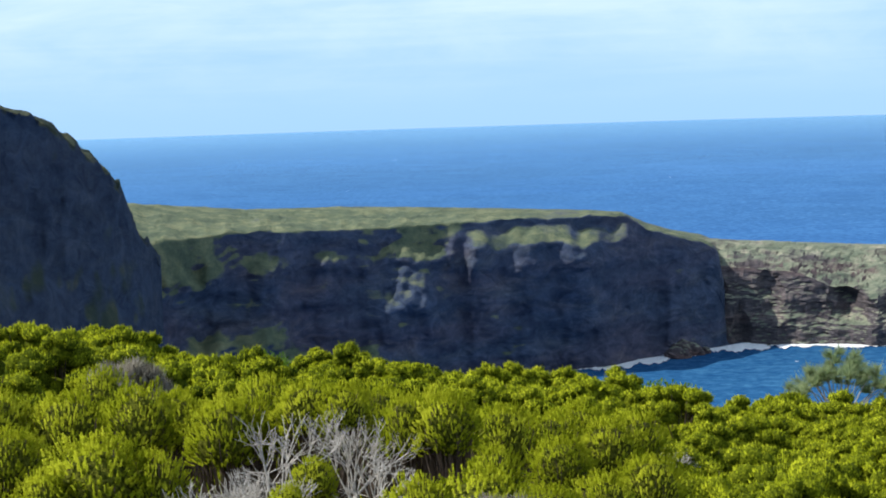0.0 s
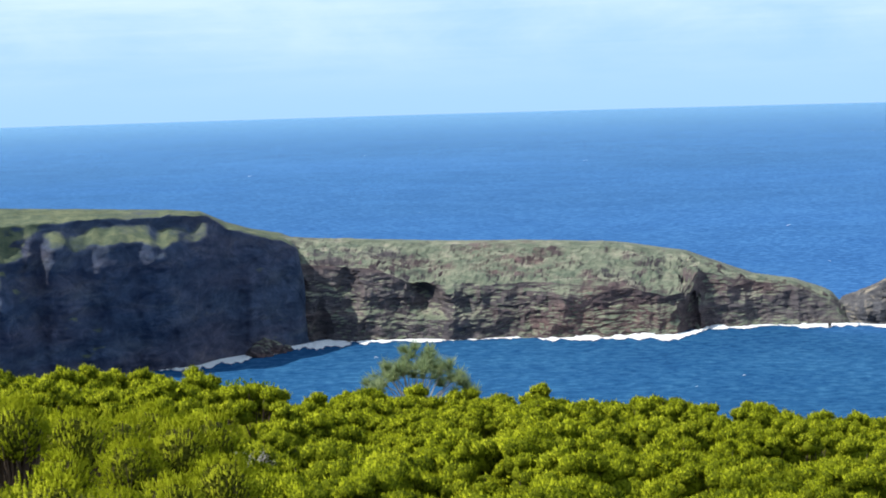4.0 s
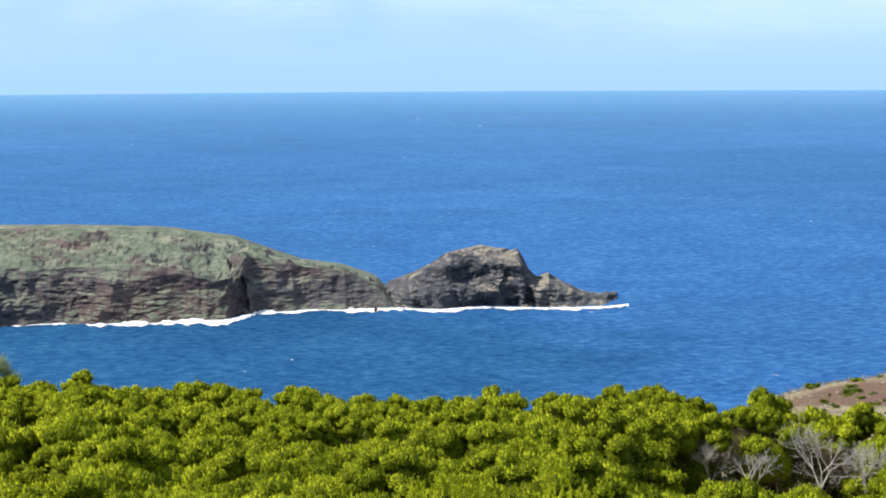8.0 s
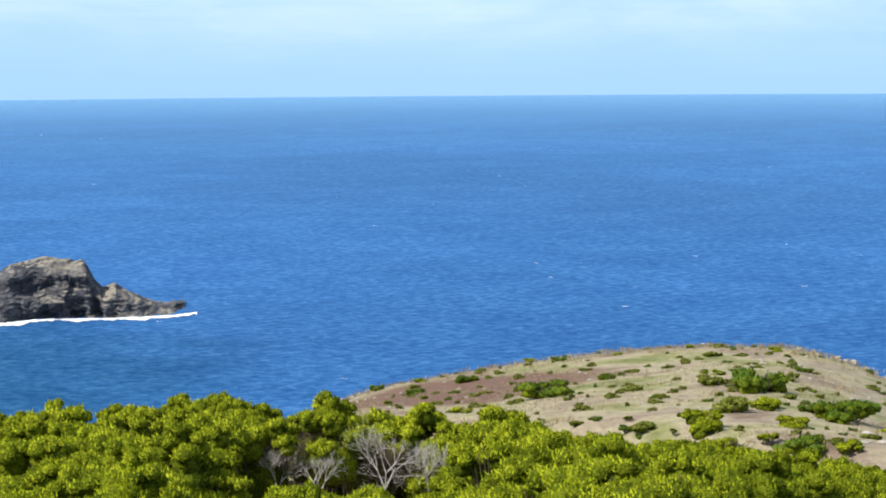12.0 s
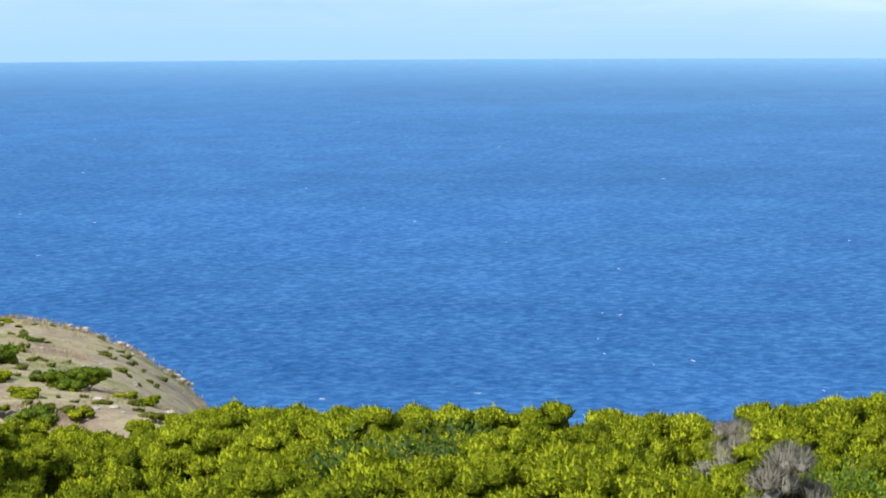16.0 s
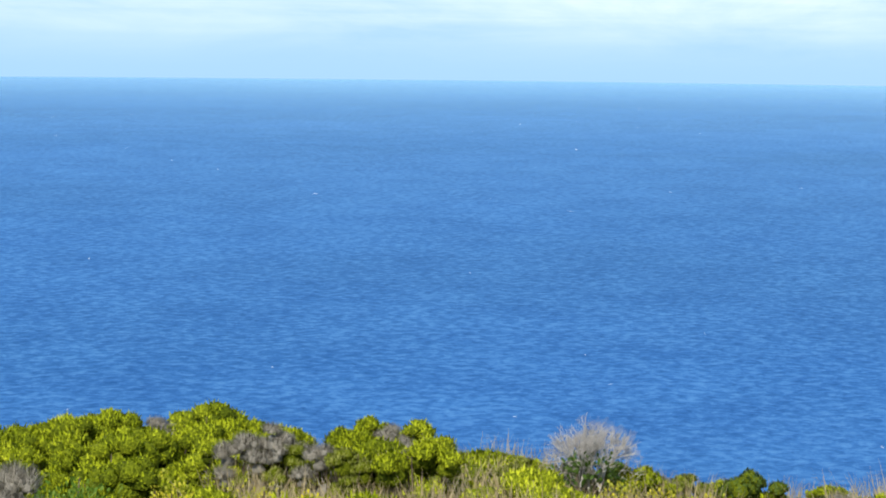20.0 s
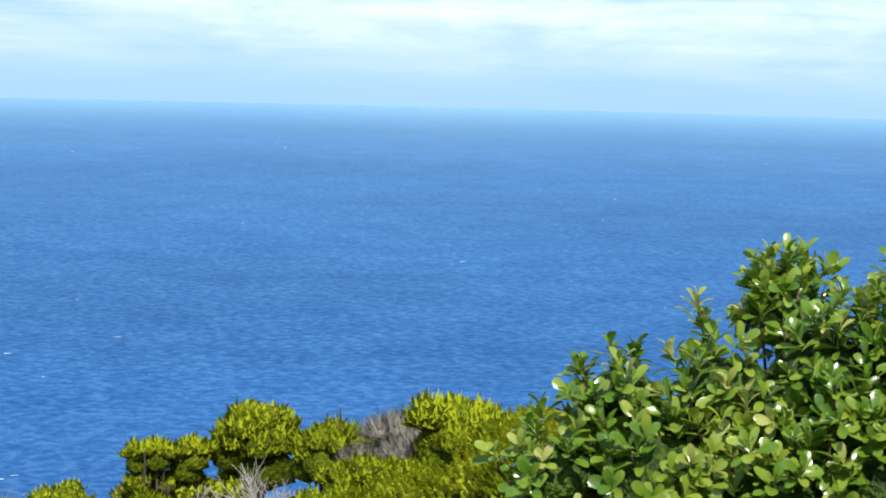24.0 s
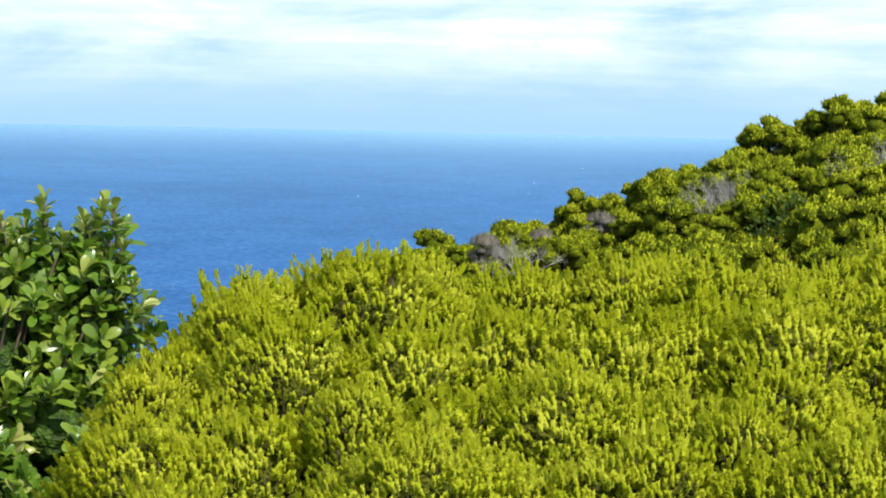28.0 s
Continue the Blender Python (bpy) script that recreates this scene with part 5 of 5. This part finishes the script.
for k, (az, r, el, h) in enumerate(((31.2, 31.5, -10.65, 0.8), (32.4, 31.2, -10.85, 0.6), (34.2, 30.8, -10.2, 0.9), (35.4, 30.6, -10.6, 0.7), (36.3, 31, -10.5, 0.8),
                                     (-5.5, 12.2, -9.6, 0.6), (-5.2, 12.0, -9.85, 0.5), (-5.7, 12.0, -9.9, 0.5), (-6.4, 11.6, -10.05, 0.5), (-2.85, 14.0, -8.8, 0.7), (-2.0, 12.6, -9.6, 0.5), (-3.1, 11.4, -10.75, 0.5), (-4.5, 13.6, -8.5, 0.7), (3.6, 24, -9.9, 0.6), (4.3, 24, -10.0, 0.6), (5.2, 24.5, -10.05, 0.6), (6.2, 25, -10.1, 0.6), (0.6, 13, -10.5, 0.6),
                                     (81.6, 17.8, -10.3, 0.55), (81.35, 17.7, -10.4, 0.5), (81.9, 17.7, -10.42, 0.5), (81.75, 17.9, -10.35, 0.5), (81.5, 17.9, -10.38, 0.5), (71.9, 18.6, -11.4, 0.6), (72.5, 18.4, -11.5, 0.6), (74.5, 18.8, -10.85, 0.6), (76.6, 18.6, -11.0, 0.5),
                                     (97.7, 11.0, -10.5, 0.6), (98.1, 10.8, -10.9, 0.6), (95.9, 11.2, -11.1, 0.5), (88.9, 16.5, -11.75, 0.4), (133.4, 34, -2.3, 1.2), (134.0, 34, -2.2, 1.3), (134.8, 34, -2.4, 1.1), (128.2, 33, -4.1, 1.0), (137.4, 33, -1.0, 1.2), (64.2, 19, -11.7, 0.5), (39.8, 27, -11.2, 0.5), (43.0, 27.5, -11.3, 0.4))):
    dead_shrub(800 + k, az, r, el, h, depth=4 if r < 14 else 5)

# dark bare limbs under the tall heather below the knoll
rng = np.random.default_rng(83)
for k in range(16):
    az = 29.4 + 0.5 * k + rng.uniform(-0.2, 0.2)
    dead_shrub(860 + k, az, rng.uniform(31.6, 32.8), -10.2 - 0.04 * k + rng.uniform(-0.2, 0.2), 1.2, 0.35, "leafless dark brown heather limbs under the scrub", 5, TWIG)

# the pine that looks over the scrub
rng = np.random.default_rng(41)
px, py, _ = polar(10.7, 45, 0)
pine_top = 45 * math.tan(radians(-7.85))
pine = thing("pine_tree", "young pine with pale limbs and blue-green needle tufts above the scrub", "tree", at=(px, py, pine_top - 3.2))
ends = [np.array([q * 0.95, rng.uniform(-0.6, 0.6), 2.35 + 0.75 * (1 - (q * 0.9) ** 2) + rng.uniform(-0.35, 0.1)]) for q in np.linspace(-1.05, 1.2, 34)]
part_of("trunk", tri_mesh("trunk", *joined([stick((0, 0, -1.6), (0.05, 0, 0.8), 0.10, 0.07, 7), stick((0.05, 0, 0.8), (0.0, 0.05, 2.0), 0.07, 0.05, 7)]), DEAD), pine)
for e in ends:
    limb = part_of("limb", tri_mesh("limb", *limbs(rng, (0, 0.05, rng.uniform(1.4, 2.0)), [e], 0.024, 0.08, 5), DEAD), pine)
    needles = []
    for j in range(4):
        c = e + rng.normal(0, 0.09, 3)
        d = sphere_dirs(rng, 60, -0.5) + np.array([0, 0, 0.35])
        s, o = frames_of(rng, d)
        v = np.stack([c + s * 0.012, c - s * 0.012, c + d * rng.uniform(0.12, 0.24, (60, 1))], 1).reshape(-1, 3)
        needles.append((v, np.arange(len(v)).reshape(-1, 3)))
    part_of("needles", tri_mesh("needles", *joined(needles), PINE), limb)


# ---- the bare knoll ----
def knoll_z(r, az):
    return ground_z(r, az)


def on_knoll(az, el):
    """Distance at which the knoll's ground stands at the given angle."""
    r = EDGE_R(az) + 0.4
    while r < KNOLL_R and math.degrees(math.atan2(knoll_z(r, az), r)) < el:
        r += 0.25
    return r


def low_kind(seed, label, leaf):
    return [shrub_thing(seed + k, label, leaf, HEATHER_CORE, "low_bush", "low bushes on the knoll", spread=0.40, height=0.5, count=13, size=0.11, dens=40, length=0.05, width=0.04, skirt=False) for k in range(3)]


OLIVE_LOW = low_kind(900, "low rounded olive-green bush on the dry knoll", OLIVE_LEAF)
DARK_LOW = low_kind(910, "low dark green bush on the dry knoll", MIDLEAF)
BRIGHT_LOW = low_kind(920, "low yellow-green heather bush on the dry knoll", HEATHER)
rng = np.random.default_rng(55)


def set_low(kinds, k, az, r, wide, tall):
    """One low bush on the ground: width and height in metres."""
    x, y, _ = polar(az, r, 0)
    m = pose(x, y, knoll_z(r, az) - 0.08 * tall, 0, 0, -az) @ Matrix.Diagonal((wide, wide * 0.85, tall, 1)) @ pose(0, 0, 0, 0, 0, rng.uniform(0, 360))
    if k < 3:
        kinds[k].matrix_world = m
    else:
        copy_thing(kinds[k % 3], m)


for kinds, spots_low in (
        (OLIVE_LOW, ((45.3, -9.09, 0.5), (43.1, -9.23, 0.75), (43.7, -9.91, 0.9), (40.9, -9.26, 0.9), (39.5, -10.37, 0.7), (41.1, -9.38, 0.8), (39.8, -8.63, 0.5), (41.0, -8.9, 0.8), (43.2, -8.45, 0.7), (44.0, -8.43, 0.8), (37.0, -9.48, 0.8), (39.6, -9.96, 0.7),
                     (40.9, -10.15, 0.6), (41.6, -9.7, 0.7), (41.3, -10.6, 0.8), (36.9, -10.02, 0.9), (37.6, -10.04, 0.8), (45.3, -9.54, 0.6), (47.3, -10.55, 0.9), (45.2, -8.41, 0.4), (44.7, -8.38, 0.4), (42.1, -10.51, 0.5), (46.5, -10.64, 0.6))),
        (DARK_LOW, ((44.4, -9.35, 1.45), (46.6, -10.07, 1.6), (38.0, -9.4, 0.6), (38.8, -9.54, 1.2), (45.5, -11.0, 0.9), (41.6, -9.58, 0.6), (36.4, -9.19, 0.6), (39.0, -8.62, 0.4), (47.7, -9.39, 0.6), (34.0, -9.39, 0.4), (35.0, -9.49, 0.55), (35.3, -9.92, 0.65), (40.3, -9.11, 0.45), (45.7, -8.83, 0.4), (38.5, -10.27, 0.4), (45.8, -9.91, 0.45))),
        (BRIGHT_LOW, ((44.6, -9.81, 0.9), (43.0, -10.45, 1.0), (43.6, -11.08, 1.1), (44.7, -10.69, 0.6), (45.4, -10.25, 1.0), (36.3, -9.97, 0.6), (48.0, -10.4, 0.9), (48.6, -10.6, 0.8), (47.1, -9.66, 0.4), (43.0, -8.89, 0.3), (43.3, -8.88, 0.3), (42.4, -11.0, 0.8), (46.9, -10.9, 0.9), (41.9, -11.1, 0.9)))):
    for k, (az, el, wide) in enumerate(spots_low):
        set_low(kinds, k, az, on_knoll(az, el), wide * 0.85, wide * rng.uniform(0.55, 0.8))
for k, az in enumerate((37.3, 38.2, 39.2, 40.1, 40.6, 41.4, 42.0, 42.6, 43.6, 44.3, 44.9, 45.6, 36.2, 35.2)):
    set_low((OLIVE_LOW, BRIGHT_LOW, DARK_LOW)[k % 3], 3 + k, az, KNOLL_R - rng.uniform(0.3, 1.2), rng.uniform(0.3, 0.6), rng.uniform(0.25, 0.45))
# crumbs of growth between them
for k in range(200):
    az = rng.uniform(34, 49.5)
    lo = EDGE_R(az) + 1.2
    r = lo + (KNOLL_R - 0.3 - lo) * rng.uniform(0, 1)
    set_low((OLIVE_LOW, OLIVE_LOW, DARK_LOW)[k % 3], 3 + k, az, r, rng.uniform(0.2, 0.7), rng.uniform(0.4, 0.75))


def stone_mesh(seed):
    rng = np.random.default_rng(seed)
    v, t = blob(rng, np.zeros(3), 1.0, 0.6, 6)
    return tri_mesh("stone", v * rng.uniform(0.8, 1.2, v.shape), t, STONE)


STONES = [stone_mesh(950 + k) for k in range(5)]
for k in range(130):
    if k < 26:
        az, r = 45.5 + 4.4 * rng.uniform(0, 1), KNOLL_R + rng.uniform(-0.5, 0.25)
    elif k < 38:
        az, r = rng.uniform(46.5, 50), rng.uniform(31, 33)
    else:
        az = rng.uniform(32.5, 49)
        r = rng.uniform(EDGE_R(az) + 3, KNOLL_R)
    x, y, _ = polar(az, r, 0)
    s = rng.uniform(0.03, 0.09) if k < 38 else rng.uniform(0.02, 0.045)
    ob = new("stone", STONES[k % 5])
    ob.matrix_world = pose(x, y, knoll_z(r, az) + 0.2 * s, 0, 0, rng.uniform(0, 360)) @ Matrix.Diagonal((s * 1.3, s, s, 1))
    tagged(ob, "small pale weathered stone on dry ground", "stone", "stones on the knoll")


# dry grass: on the knoll, and where the scrub opens at the edge
def grass_patch(name, label, seed, places, blades, height):
    rng = np.random.default_rng(seed)
    out = []
    for x, y, z in places:
        b = np.stack([rng.normal(0, 0.07, blades), rng.normal(0, 0.07, blades), np.zeros(blades)], 1) + np.array([x, y, z - 0.03])
        d = np.stack([rng.normal(0, 0.35, blades), rng.normal(0, 0.35, blades), np.ones(blades)], 1) * height * rng.uniform(0.5, 1.2, (blades, 1))
        w = np.stack([rng.normal(0, 1, blades), rng.normal(0, 1, blades), np.zeros(blades)], 1)
        w *= 0.009 / (np.linalg.norm(w, axis=1)[:, None] + 1e-6)
        v = np.stack([b + w, b - w, b + d], 1).reshape(-1, 3)
        out.append((v, np.arange(len(v)).reshape(-1, 3)))
    ob = new(name, tri_mesh(name, *joined(out), STRAW))
    return tagged(ob, label, "grass", kind="stuff")


places = []
for k in range(3400):
    az = rng.uniform(36.2, 50.2) if k % 7 else rng.uniform(31.5, 36.2)
    lo = EDGE_R(az) + 0.8
    r = rng.uniform(lo, KNOLL_R + 0.3)
    x, y, _ = polar(az, r, 0)
    if noise.noise(Vector((x, y, 9)) / 2.4) > -0.12:
        places.append((x, y, knoll_z(r, az)))
for k in range(900):
    az = rng.uniform(32.3, 49.8)
    r = KNOLL_R + rng.uniform(-1.5, 0.25)
    x, y, _ = polar(az, r, 0)
    places.append((x, y, knoll_z(r, az)))
grass_patch("dry_grass", "short straw-coloured grass on the knoll", 61, places, 9, 0.075)
places = []
for k in range(900):
    az, r = rng.uniform(71.5, 92), rng.uniform(15.2, 19.2)
    if r > EDGE_R(az) + 0.3:
        continue
    x, y, _ = polar(az, r, 0)
    places.append((x, y, canopy(r, az) - 0.33 + 0.15 * noise.noise(Vector((x, y, 1)))))
grass_patch("tall_dry_grass", "tall straw-coloured grass where the scrub opens", 62, places, 14, 0.42)
